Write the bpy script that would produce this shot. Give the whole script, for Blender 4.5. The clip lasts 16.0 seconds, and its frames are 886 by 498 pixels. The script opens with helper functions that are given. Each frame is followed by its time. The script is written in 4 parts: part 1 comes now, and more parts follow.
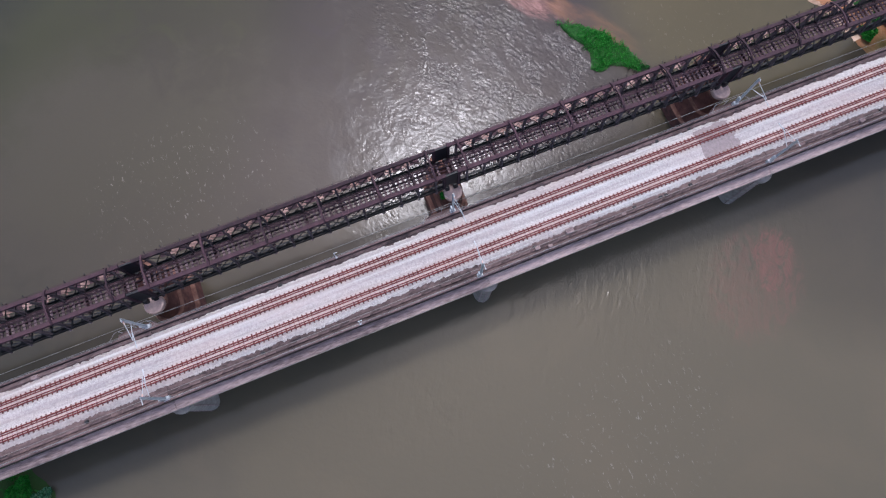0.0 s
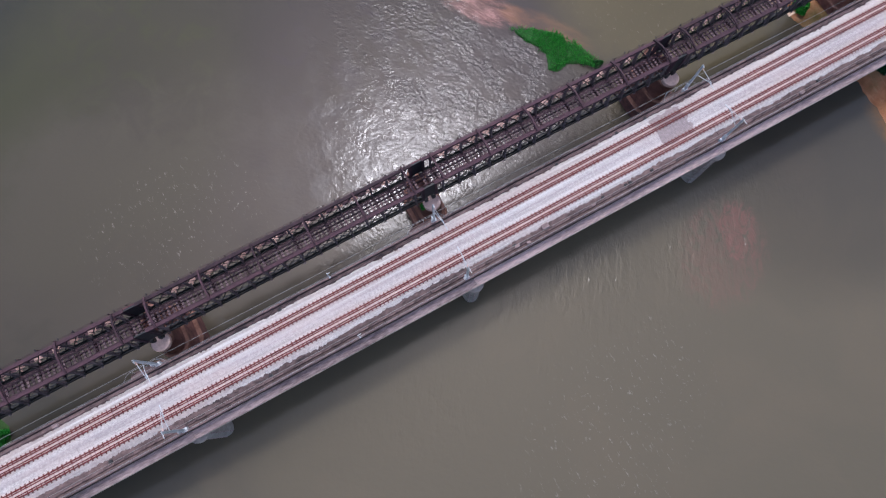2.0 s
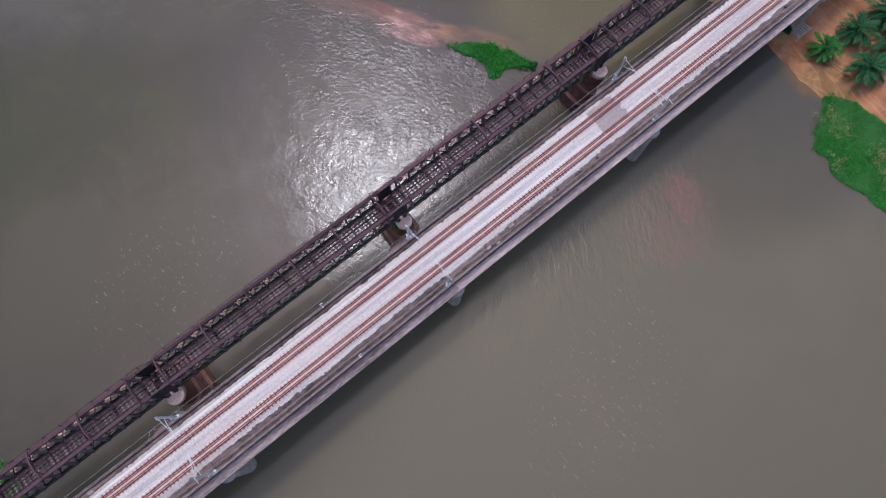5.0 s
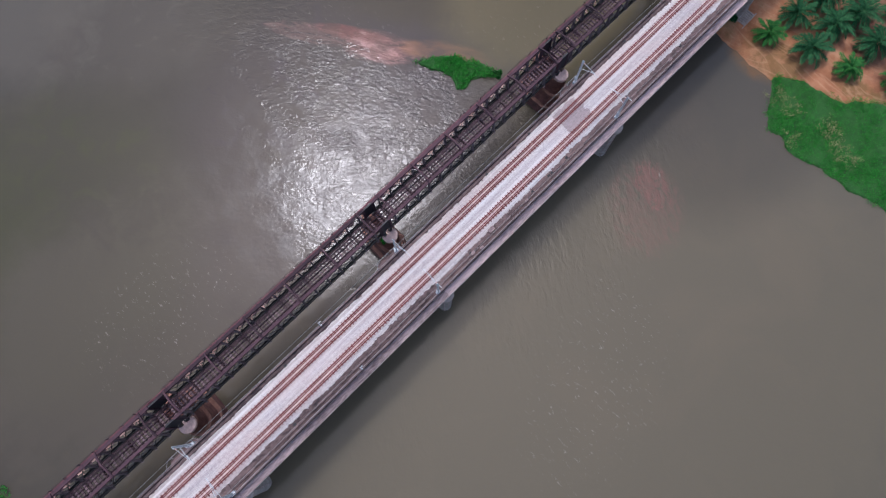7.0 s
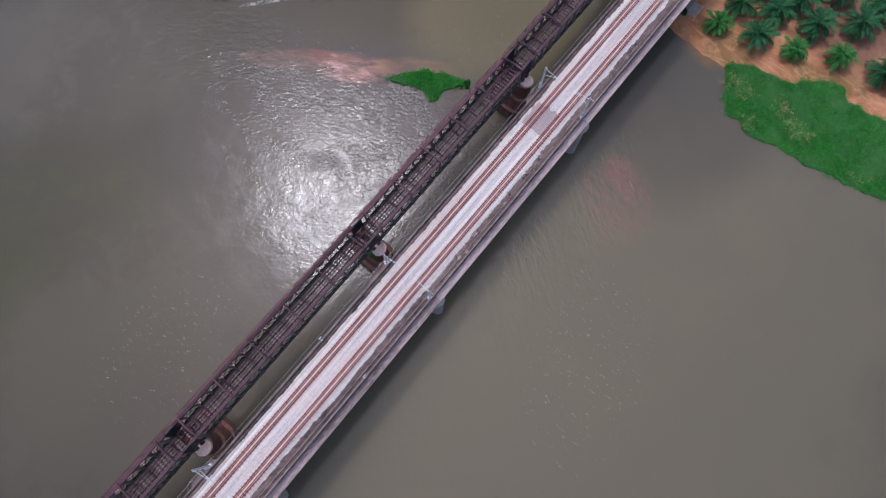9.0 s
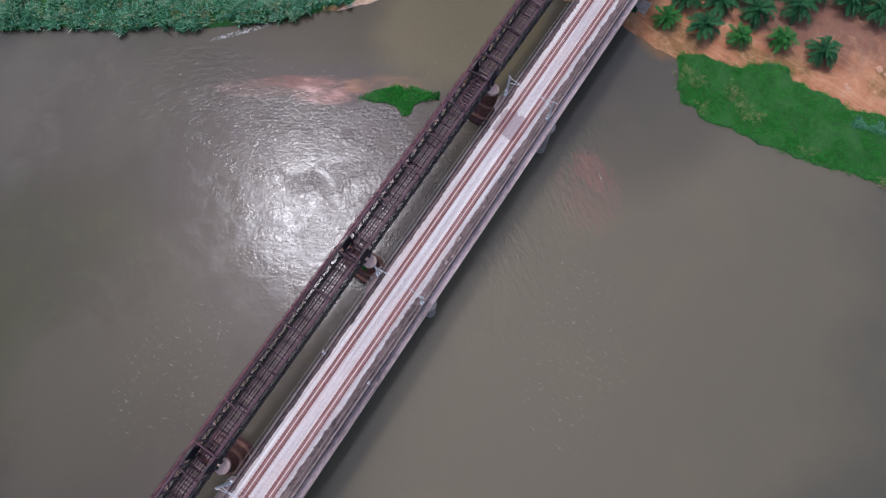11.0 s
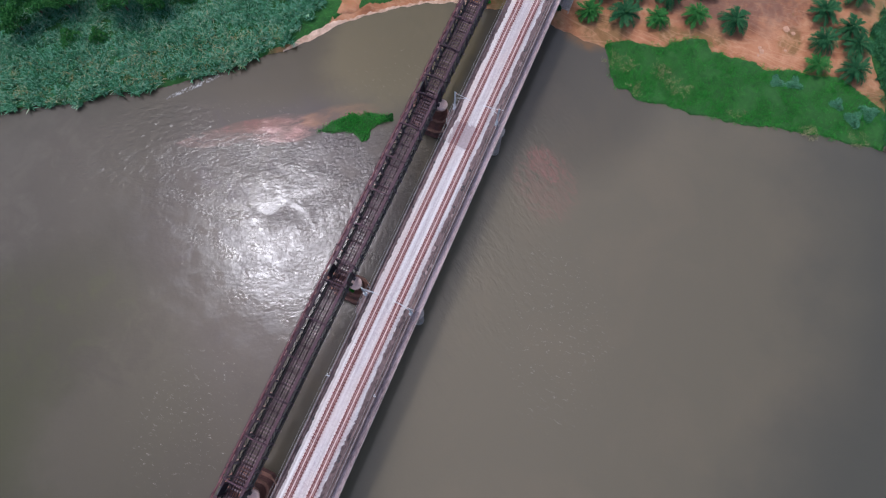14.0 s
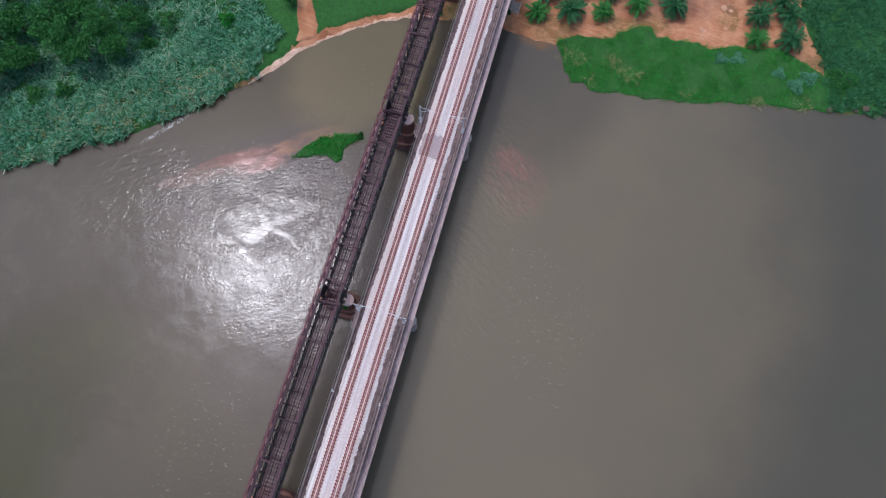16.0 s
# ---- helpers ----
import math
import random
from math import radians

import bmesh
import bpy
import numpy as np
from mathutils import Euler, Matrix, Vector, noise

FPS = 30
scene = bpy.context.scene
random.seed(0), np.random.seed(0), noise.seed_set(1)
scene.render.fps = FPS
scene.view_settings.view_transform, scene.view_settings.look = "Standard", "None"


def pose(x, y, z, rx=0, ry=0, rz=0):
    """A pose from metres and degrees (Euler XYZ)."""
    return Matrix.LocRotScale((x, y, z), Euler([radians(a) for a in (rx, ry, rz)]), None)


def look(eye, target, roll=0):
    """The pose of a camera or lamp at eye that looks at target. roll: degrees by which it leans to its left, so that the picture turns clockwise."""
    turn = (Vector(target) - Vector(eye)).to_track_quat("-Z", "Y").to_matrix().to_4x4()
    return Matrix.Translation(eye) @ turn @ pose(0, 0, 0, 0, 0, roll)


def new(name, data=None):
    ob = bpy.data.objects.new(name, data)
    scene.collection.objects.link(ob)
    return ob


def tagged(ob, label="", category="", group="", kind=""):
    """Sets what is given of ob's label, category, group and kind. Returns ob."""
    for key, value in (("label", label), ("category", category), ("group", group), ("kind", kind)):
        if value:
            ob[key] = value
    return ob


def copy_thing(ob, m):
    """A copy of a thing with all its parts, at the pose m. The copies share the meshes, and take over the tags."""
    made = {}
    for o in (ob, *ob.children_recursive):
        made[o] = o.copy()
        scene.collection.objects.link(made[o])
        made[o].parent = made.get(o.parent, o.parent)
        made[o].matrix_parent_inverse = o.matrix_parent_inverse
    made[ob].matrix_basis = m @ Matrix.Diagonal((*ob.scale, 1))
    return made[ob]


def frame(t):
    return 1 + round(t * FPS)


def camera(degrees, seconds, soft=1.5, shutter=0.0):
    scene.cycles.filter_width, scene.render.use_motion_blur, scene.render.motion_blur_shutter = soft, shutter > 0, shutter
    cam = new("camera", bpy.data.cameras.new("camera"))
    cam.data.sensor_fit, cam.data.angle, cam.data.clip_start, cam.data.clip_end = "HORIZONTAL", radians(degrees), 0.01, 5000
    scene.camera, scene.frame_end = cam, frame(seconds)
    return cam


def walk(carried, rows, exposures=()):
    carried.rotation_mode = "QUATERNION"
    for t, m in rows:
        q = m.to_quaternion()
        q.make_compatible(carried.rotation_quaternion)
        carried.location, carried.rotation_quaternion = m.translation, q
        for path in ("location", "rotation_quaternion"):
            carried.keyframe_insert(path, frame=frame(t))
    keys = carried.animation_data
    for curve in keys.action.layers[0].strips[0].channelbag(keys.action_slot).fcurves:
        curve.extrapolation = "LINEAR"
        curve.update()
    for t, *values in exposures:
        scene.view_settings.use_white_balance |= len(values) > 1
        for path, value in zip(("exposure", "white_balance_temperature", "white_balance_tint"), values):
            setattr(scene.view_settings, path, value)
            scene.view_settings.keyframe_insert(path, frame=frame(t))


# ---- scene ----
cam = camera(76.12, 16.0, soft=1.2)
PATH = [
    (0, (-12.947, -27.244, 91.340), (-8.014, -15.302, 43.038), 0.62),
    (0.5, (-12.998, -27.267, 92.575), (-7.746, -15.453, 44.276), 0.41),
    (1, (-13.048, -27.290, 93.811), (-7.468, -15.615, 45.514), 0.21),
    (1.5, (-13.089, -27.312, 95.050), (-7.207, -15.793, 46.752), -0.02),
    (2, (-13.122, -27.324, 96.292), (-6.946, -15.976, 47.991), -0.20),
    (2.5, (-13.151, -27.319, 97.513), (-6.683, -16.137, 49.211), -0.40),
    (3, (-13.194, -27.305, 98.727), (-6.378, -16.351, 50.420), -0.52),
    (3.5, (-13.260, -27.285, 99.959), (-6.109, -16.540, 51.653), -0.59),
    (4, (-13.335, -27.254, 101.184), (-5.889, -16.724, 52.876), -0.68),
    (6.5, (-13.675, -27.001, 107.172), (-4.706, -17.504, 58.909), -0.24),
    (7, (-13.718, -26.974, 108.436), (-4.526, -17.696, 60.172), -0.29),
    (7.5, (-13.744, -26.952, 109.747), (-4.331, -17.883, 61.485), -0.31),
    (8, (-13.768, -26.923, 111.088), (-4.154, -18.091, 62.822), -0.37),
    (8.5, (-13.815, -26.879, 112.479), (-3.994, -18.301, 64.209), -0.37),
    (9, (-13.917, -26.820, 113.952), (-3.877, -18.516, 65.679), -0.21),
    (11.5, (-14.758, -26.478, 121.872), (-3.689, -19.694, 73.587), 0.69),
    (12, (-14.836, -26.420, 123.372), (-3.611, -19.919, 75.083), 0.86),
    (12.5, (-14.833, -26.379, 124.801), (-3.437, -20.157, 76.516), 0.86),
    (13, (-14.797, -26.352, 126.210), (-3.229, -20.494, 77.920), 0.68),
    (13.5, (-14.769, -26.335, 127.630), (-3.036, -20.859, 79.336), 0.49),
    (14, (-14.746, -26.326, 129.055), (-2.887, -21.204, 80.753), 0.12),
    (14.5, (-14.725, -26.318, 130.481), (-2.737, -21.510, 82.179), -0.05),
    (15, (-14.704, -26.303, 131.911), (-2.602, -21.828, 83.605), -0.19),
    (15.5, (-14.683, -26.283, 133.339), (-2.449, -22.184, 85.032), -0.43),
    (16, (-14.664, -26.264, 134.764), (-2.321, -22.565, 86.452), -0.59),
]
walk(cam, [(t, look(eye, target, roll)) for t, eye, target, roll in PATH], [(0, -0.14, 6090, 12.0), (16, -0.14, 6090, 12.0)])

# ---------------------------------------------------------------- light
SUN_DIR = Vector((0.150, 0.372, 1.0)).normalized()
world = bpy.data.worlds.new("sky_light")
scene.world = world
world.use_nodes = True
wn = world.node_tree.nodes
sky = wn.new("ShaderNodeTexSky")
sky.sky_type, sky.sun_disc = "NISHITA", False
sky.sun_elevation, sky.sun_rotation = math.asin(SUN_DIR.z), math.atan2(SUN_DIR.x, SUN_DIR.y)
sky.air_density, sky.dust_density, sky.ozone_density = 1.0, 4.0, 1.0
wn["Background"].inputs["Strength"].default_value = 0.205
world.node_tree.links.new(sky.outputs[0], wn["Background"].inputs["Color"])
lamp = bpy.data.lights.new("sun", "SUN")
lamp.energy, lamp.angle, lamp.color = 1.25, radians(9.0), (1.0, 0.985, 1.025)
sun = new("sun", lamp)
sun.matrix_world = look((0, 60, 300), tuple(Vector((0, 60, 300)) - SUN_DIR * 50))


# ---------------------------------------------------------------- materials
class Nodes:
    """A short way to write a node material."""

    def __init__(self, name):
        self.m = bpy.data.materials.new(name)
        self.m.use_nodes = True
        self.t = self.m.node_tree
        self.out = self.t.nodes["Principled BSDF"]
        self.co = self.t.nodes.new("ShaderNodeTexCoord")

    def node(self, kind, **inputs):
        n = self.t.nodes.new("ShaderNode" + kind)
        for k, v in inputs.items():
            self.put(n.inputs[k.replace("_", " ")], v)
        return n

    def put(self, socket, v):
        if isinstance(v, bpy.types.NodeSocket):
            self.t.links.new(v, socket)
        elif isinstance(v, tuple) and len(v) == 3 and socket.type == "RGBA":
            socket.default_value = (*v, 1)
        else:
            socket.default_value = v

    def noise(self, scale, detail=4, rough=0.55, stretch=None, distort=0.0, where="Object"):
        co = self.co.outputs[where]
        if stretch:
            mp = self.node("Mapping", Vector=co)
            mp.inputs["Scale"].default_value = stretch
            co = mp.outputs[0]
        return self.node("TexNoise", Vector=co, Scale=scale, Detail=detail, Roughness=rough, Distortion=distort).outputs["Fac"]

    def along(self, turn, stretch, scale, detail=3, rough=0.55, distort=0.0):
        """Noise drawn out along a compass direction on the ground."""
        mp = self.node("Mapping", Vector=self.co.outputs["Object"])
        mp.vector_type = "TEXTURE"
        mp.inputs["Rotation"].default_value = (0, 0, radians(turn))
        mp.inputs["Scale"].default_value = (stretch, 1, 1)
        return self.node("TexNoise", Vector=mp.outputs[0], Scale=scale, Detail=detail, Roughness=rough, Distortion=distort).outputs["Fac"]

    def ramp(self, fac, *stops):
        r = self.node("ValToRGB", Fac=fac)
        e = r.color_ramp.elements
        while len(e) < len(stops):
            e.new(0.5)
        for el, (p, c) in zip(e, stops):
            el.position, el.color = p, (*c, 1) if isinstance(c, tuple) else (c, c, c, 1)
        return r.outputs[0]

    def mix(self, fac, a, b, how="MIX"):
        n = self.t.nodes.new("ShaderNodeMix")
        n.data_type, n.blend_type = "RGBA", how
        self.put(n.inputs[0], fac), self.put(n.inputs[6], a), self.put(n.inputs[7], b)
        return n.outputs[2]

    def maths(self, op, a, b=0.0, clamp=False):
        n = self.t.nodes.new("ShaderNodeMath")
        n.operation, n.use_clamp = op, clamp
        self.put(n.inputs[0], a), self.put(n.inputs[1], b)
        return n.outputs[0]

    def random(self):
        return self.node("ObjectInfo").outputs["Random"]

    def island(self):
        return self.node("NewGeometry").outputs["Random Per Island"]

    def spot(self, x, y, rx, ry, turn=0.0, noise=None, amount=0.0):
        """1 in the middle of an ellipse on the ground, 0 at its edge."""
        mp = self.node("Mapping", Vector=self.co.outputs["Object"])
        mp.vector_type = "TEXTURE"
        mp.inputs["Location"].default_value = (x, y, 0)
        mp.inputs["Rotation"].default_value = (0, 0, radians(turn))
        mp.inputs["Scale"].default_value = (rx, ry, 1000)
        g = self.t.nodes.new("ShaderNodeTexGradient")
        g.gradient_type = "SPHERICAL"
        self.t.links.new(mp.outputs[0], g.inputs[0])
        v = g.outputs["Fac"]
        v = self.maths("MULTIPLY", v, 2.0)
        if noise is not None:
            v = self.maths("MULTIPLY", v, self.maths("ADD", self.maths("MULTIPLY", self.maths("SUBTRACT", noise, 0.5), 5.0 * amount), 1.0))
        return self.soft(v)

    def soft(self, v):
        """0 to 1 with eased ends."""
        n = self.node("MapRange", Value=v)
        n.interpolation_type = "SMOOTHSTEP"
        return n.outputs[0]

    def done(self, color, rough=0.7, metal=0.0, bump=None, height=0.02, strength=1.0, ior=None, spec=None):
        self.put(self.out.inputs["Base Color"], color)
        self.put(self.out.inputs["Roughness"], rough)
        self.put(self.out.inputs["Metallic"], metal)
        if ior:
            self.put(self.out.inputs["IOR"], ior)
        if spec is not None:
            self.put(self.out.inputs["Specular IOR Level"], spec)
        if bump is not None:
            b = self.node("Bump", Height=bump, Distance=height, Strength=strength)
            self.t.links.new(b.outputs[0], self.out.inputs["Normal"])
        return self.m


def speckled(name, dark, light, fine, coarse, rough=0.8, metal=0.0, bump=0.02, vary=0.0, stretch=None):
    """Two scales of mottling between two colours, with a shade of its own for each object."""
    n = Nodes(name)
    f = n.maths("ADD", n.maths("MULTIPLY", n.noise(fine, 5, 0.6, stretch), 0.5), n.maths("MULTIPLY", n.noise(coarse, 3, 0.5, stretch), 0.5))
    if vary:
        f = n.maths("ADD", f, n.maths("MULTIPLY", n.maths("SUBTRACT", n.random(), 0.5), vary))
    return n.done(n.ramp(f, (0.3, dark), (0.7, light)), rough, metal, n.noise(fine * 1.7, 4), bump)


STEEL = speckled("weathered_steel", (0.026, 0.013, 0.019), (0.086, 0.041, 0.055), 3.0, 0.5, 0.85, 0.0, 0.01, 0.3)
POST_STEEL = speckled("dusty_steel", (0.075, 0.055, 0.062), (0.19, 0.145, 0.155), 3.0, 0.5, 0.85, 0.0, 0.01, 0.3)
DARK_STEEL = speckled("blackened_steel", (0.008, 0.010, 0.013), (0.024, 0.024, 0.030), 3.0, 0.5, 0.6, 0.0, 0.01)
OLD_TIMBER = speckled("old_sleeper_timber", (0.065, 0.042, 0.047), (0.24, 0.17, 0.182), 6.0, 0.8, 0.85, 0.0, 0.01, 0.4)
KERB_STEEL = speckled("red_brown_steel", (0.075, 0.024, 0.034), (0.17, 0.062, 0.075), 3.0, 0.5, 0.85, 0.0, 0.01, 0.2)
PLANK = speckled("walkway_plank", (0.22, 0.13, 0.115), (0.46, 0.30, 0.27), 5.0, 0.7, 0.8, 0.0, 0.01, 0.5)
RAIL = speckled("rusty_rail", (0.115, 0.014, 0.015), (0.23, 0.040, 0.038), 8.0, 0.4, 0.7, 0.0, 0.003)


def sleeper_material():
    """Concrete, stained with rust under and outside the rails."""
    n = Nodes("concrete_sleeper")
    f = n.maths("ADD", n.maths("MULTIPLY", n.noise(7.0, 5), 0.7), n.maths("MULTIPLY", n.random(), 0.3))
    clean = n.ramp(f, (0.3, (0.40, 0.27, 0.27)), (0.7, (0.56, 0.41, 0.41)))
    rust = n.ramp(f, (0.3, (0.11, 0.045, 0.042)), (0.7, (0.24, 0.12, 0.11)))
    y = n.maths("ABSOLUTE", n.node("SeparateXYZ", Vector=n.co.outputs["Object"]).outputs[1])
    return n.done(n.mix(n.ramp(y, (0.10, 0.0), (0.34, 1.0)), clean, rust), 0.85, 0.0, n.noise(12, 4), 0.01)


SLEEPER = sleeper_material()
CONCRETE = speckled("stained_concrete", (0.018, 0.012, 0.015), (0.25, 0.17, 0.165), 2.6, 0.6, 0.85, 0.0, 0.02, 0.15, (0.5, 1, 1))
LEDGE = speckled("pale_streaked_concrete", (0.085, 0.055, 0.058), (0.74, 0.56, 0.545), 2.6, 0.3, 0.8, 0.0, 0.015, 0.1, (0.3, 1.6, 1))
PIER_CONCRETE = speckled("pier_concrete", (0.24, 0.21, 0.19), (0.56, 0.50, 0.46), 1.5, 0.35, 0.85, 0.0, 0.02)
CAP_STONE = speckled("pier_cap_stone", (0.50, 0.34, 0.30), (0.88, 0.66, 0.60), 2.5, 0.5, 0.85, 0.0, 0.03)
GALV = speckled("galvanised_steel", (0.42, 0.46, 0.50), (0.68, 0.72, 0.75), 6.0, 1.0, 0.5, 0.2, 0.003)
WIRE = speckled("wire", (0.2, 0.2, 0.2), (0.34, 0.33, 0.32), 9.0, 1.0, 0.5, 0.3, 0.001)
RAIL_TUBE = speckled("weathered_tube", (0.16, 0.15, 0.16), (0.42, 0.41, 0.43), 0.8, 0.15, 0.6, 0.2, 0.002)


def brick_material():
    n = Nodes("pier_brick")
    f = n.noise(0.9, 5, 0.6)
    col = n.ramp(n.maths("ADD", n.maths("MULTIPLY", f, 0.75), n.maths("MULTIPLY", n.random(), 0.25)), (0.3, (0.080, 0.036, 0.036)), (0.55, (0.18, 0.074, 0.064)), (0.8, (0.34, 0.15, 0.115)))
    return n.done(col, 0.9, 0.0, n.noise(14, 4), 0.02)


BRICK = brick_material()
WORN_BRICK = speckled("worn_brick", (0.15, 0.068, 0.052), (0.34, 0.18, 0.14), 2.0, 0.6, 0.9, 0.0, 0.02)


def ballast_material():
    n = Nodes("granite_ballast")
    vor = n.node("TexVoronoi", Vector=n.co.outputs["Object"], Scale=9.0)
    stones = n.ramp(n.node("SeparateColor", Color=vor.outputs["Color"]).outputs[0], (0.0, (0.40, 0.375, 0.37)), (0.5, (0.56, 0.54, 0.53)), (1.0, (0.72, 0.70, 0.69)))
    # long streaks of dust and of cleaner stone along the line
    sx = n.node("SeparateXYZ", Vector=n.co.outputs["Object"])
    streak = n.noise(1.7, 6, 0.65, (0.012, 1.0, 0.3), 0.15)
    col = n.mix(n.ramp(streak, (0.43, 0.0), (0.56, 0.9)), stones, (0.36, 0.315, 0.31))
    clean = n.noise(1.2, 5, 0.6, (0.016, 1.0, 0.3), 0.2)
    col = n.mix(n.ramp(clean, (0.51, 0.0), (0.62, 0.9)), col, (0.68, 0.675, 0.675))
    soot = n.maths("SUBTRACT", 1.0, n.maths("DIVIDE", n.maths("ABSOLUTE", n.maths("ADD", sx.outputs[1], 8.5)), 0.75), clamp=True)
    col = n.mix(n.maths("MULTIPLY", n.maths("MULTIPLY", soot, n.noise(0.9, 4, 0.7, (0.12, 1, 1))), 1.1, clamp=True), col, (0.36, 0.31, 0.34))
    broad = n.noise(0.25, 5, 0.65, (0.25, 1, 1))
    col = n.mix(n.ramp(broad, (0.46, 0.0), (0.66, 0.6)), col, (0.52, 0.41, 0.39))
    grain = n.noise(2.4, 5, 0.75)
    col = n.mix(n.ramp(grain, (0.42, 0.0), (0.62, 0.4)), col, (0.71, 0.655, 0.645))
    col = n.mix(n.ramp(n.noise(3.1, 4, 0.7), (0.54, 0.0), (0.70, 0.45)), col, (0.38, 0.31, 0.32))
    spots = n.noise(1.3, 4, 0.7)
    col = n.mix(n.ramp(spots, (0.60, 0.0), (0.72, 0.5)), col, (0.34, 0.27, 0.29))
    # rust washed off the rails
    for y in (T1, T2):
        near = n.maths("SUBTRACT", 1.0, n.maths("DIVIDE", n.maths("ABSOLUTE", n.maths("SUBTRACT", sx.outputs[1], y)), 1.1), clamp=True)
        near = n.maths("MULTIPLY", near, 1.6, clamp=True)
        col = n.mix(n.maths("MULTIPLY", near, 0.6), col, (0.64, 0.47, 0.44))
    # one stretch of older, darker stone between the tracks
    wob = n.maths("MULTIPLY", n.maths("SUBTRACT", n.noise(0.8, 3), 0.5), 2.2)
    px = n.maths("ADD", sx.outputs[0], wob)
    py = n.maths("ADD", sx.outputs[1], n.maths("MULTIPLY", wob, 0.6))
    inside = n.maths("MULTIPLY", n.maths("LESS_THAN", n.maths("ABSOLUTE", n.maths("SUBTRACT", px, 39.3)), 2.9), n.maths("LESS_THAN", n.maths("ABSOLUTE", n.maths("SUBTRACT", py, -7.8)), 2.6))
    old = n.mix(n.noise(2.5, 4), (0.16, 0.12, 0.125), (0.44, 0.36, 0.37))
    col = n.mix(n.maths("MULTIPLY", inside, 0.85), col, old)
    return n.done(col, 0.9, 0.0, vor.outputs["Distance"], 0.05)


T1, T2 = -6.65, -10.45
BALLAST = ballast_material()


def water_material():
    n = Nodes("silty_river_water")
    big = n.noise(0.03, 4, 0.6)
    sx = n.node("SeparateXYZ", Vector=n.co.outputs["Object"])
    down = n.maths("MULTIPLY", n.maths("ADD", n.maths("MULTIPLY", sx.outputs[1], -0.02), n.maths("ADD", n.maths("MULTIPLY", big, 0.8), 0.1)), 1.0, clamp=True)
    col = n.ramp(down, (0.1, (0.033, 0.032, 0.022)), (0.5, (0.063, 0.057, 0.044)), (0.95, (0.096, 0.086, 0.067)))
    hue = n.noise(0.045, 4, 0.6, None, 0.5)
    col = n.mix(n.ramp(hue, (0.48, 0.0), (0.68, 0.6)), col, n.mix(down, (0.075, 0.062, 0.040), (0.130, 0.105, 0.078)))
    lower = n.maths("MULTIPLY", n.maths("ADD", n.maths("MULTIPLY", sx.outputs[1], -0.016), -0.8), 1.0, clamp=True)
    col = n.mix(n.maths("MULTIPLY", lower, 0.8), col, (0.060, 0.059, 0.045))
    # purple cast of the sky's reflection around the glint, put into the base colour
    glint_tint = n.spot(6, 26, 54, 44, 35)
    col = n.mix(n.maths("MULTIPLY", glint_tint, 0.75), col, (0.047, 0.035, 0.043))
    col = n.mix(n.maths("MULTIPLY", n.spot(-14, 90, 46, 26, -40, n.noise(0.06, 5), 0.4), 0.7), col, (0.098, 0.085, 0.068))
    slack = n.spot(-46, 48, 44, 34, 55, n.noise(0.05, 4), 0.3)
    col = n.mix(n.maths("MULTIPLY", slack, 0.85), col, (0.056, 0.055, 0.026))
    # warm sheen downstream, painted as a lighter water colour
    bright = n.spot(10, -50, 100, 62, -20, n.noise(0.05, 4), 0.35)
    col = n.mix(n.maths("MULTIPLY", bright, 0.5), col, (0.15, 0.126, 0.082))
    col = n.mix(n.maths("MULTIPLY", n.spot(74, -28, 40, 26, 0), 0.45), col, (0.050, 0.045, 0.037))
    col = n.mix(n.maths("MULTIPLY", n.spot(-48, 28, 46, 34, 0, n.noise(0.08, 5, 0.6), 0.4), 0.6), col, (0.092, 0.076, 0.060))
    drift = n.noise(0.16, 5, 0.6, None, 0.8)
    # pale flecks painted into the colour as sun sparkle on the ripples
    sparkle_fleck = n.ramp(n.noise(1.5, 5, 0.75, (1.0, 0.45, 1.0), 0.4), (0.60, 0.0), (0.68, 1.0))
    where = n.maths("MAXIMUM", n.spot(10, -44, 26, 15, 20, drift, 0.9), n.maths("MAXIMUM", n.spot(-40, 22, 20, 16, 0, drift, 1.0), n.maths("MAXIMUM", n.spot(22, 48, 22, 12, 130, drift, 1.0), n.spot(56, 20, 16, 12, 130, drift, 1.0))))
    col = n.mix(n.maths("MULTIPLY", n.maths("MULTIPLY", sparkle_fleck, where), 0.5), col, (0.36, 0.33, 0.29))
    # silt over the shallows, drawn out by the current below the island
    silt = n.along(122, 3.2, 0.55, 6, 0.68, 0.6)
    broad = n.along(122, 2.0, 0.16, 4, 0.6, 0.8)
    core = n.spot(29.3, 36.6, 10.5, 4.6, 122, silt, 0.45)
    tail = n.maths("MULTIPLY", n.spot(22.0, 48.5, 14, 3.0, 122, silt, 1.0), 0.45)
    red = n.maths("MAXIMUM", core, tail)
    rim = n.spot(27.6, 43.2, 10, 2.2, 122, silt, 0.9)
    col = n.mix(n.maths("MULTIPLY", rim, 0.75), col, (0.17, 0.055, 0.048))
    col = n.mix(n.maths("MULTIPLY", red, n.ramp(silt, (0.34, 0.25), (0.62, 0.95))), col, n.mix(n.ramp(silt, (0.36, 0.0), (0.64, 1.0)), (0.21, 0.075, 0.064), (0.41, 0.215, 0.195)))
    fringe = n.maths("MAXIMUM", n.spot(39.6, 24.0, 10, 3.2, 122, silt, 0.6), n.spot(35.2, 29.8, 5.5, 2.6, 122, silt, 0.6))
    col = n.mix(n.maths("MULTIPLY", fringe, n.ramp(broad, (0.36, 0.2), (0.6, 0.7))), col, (0.22, 0.100, 0.055))
    # a second bank of red silt downstream of the bridges
    wisps = n.along(60, 1.8, 0.42, 6, 0.72, 1.6)
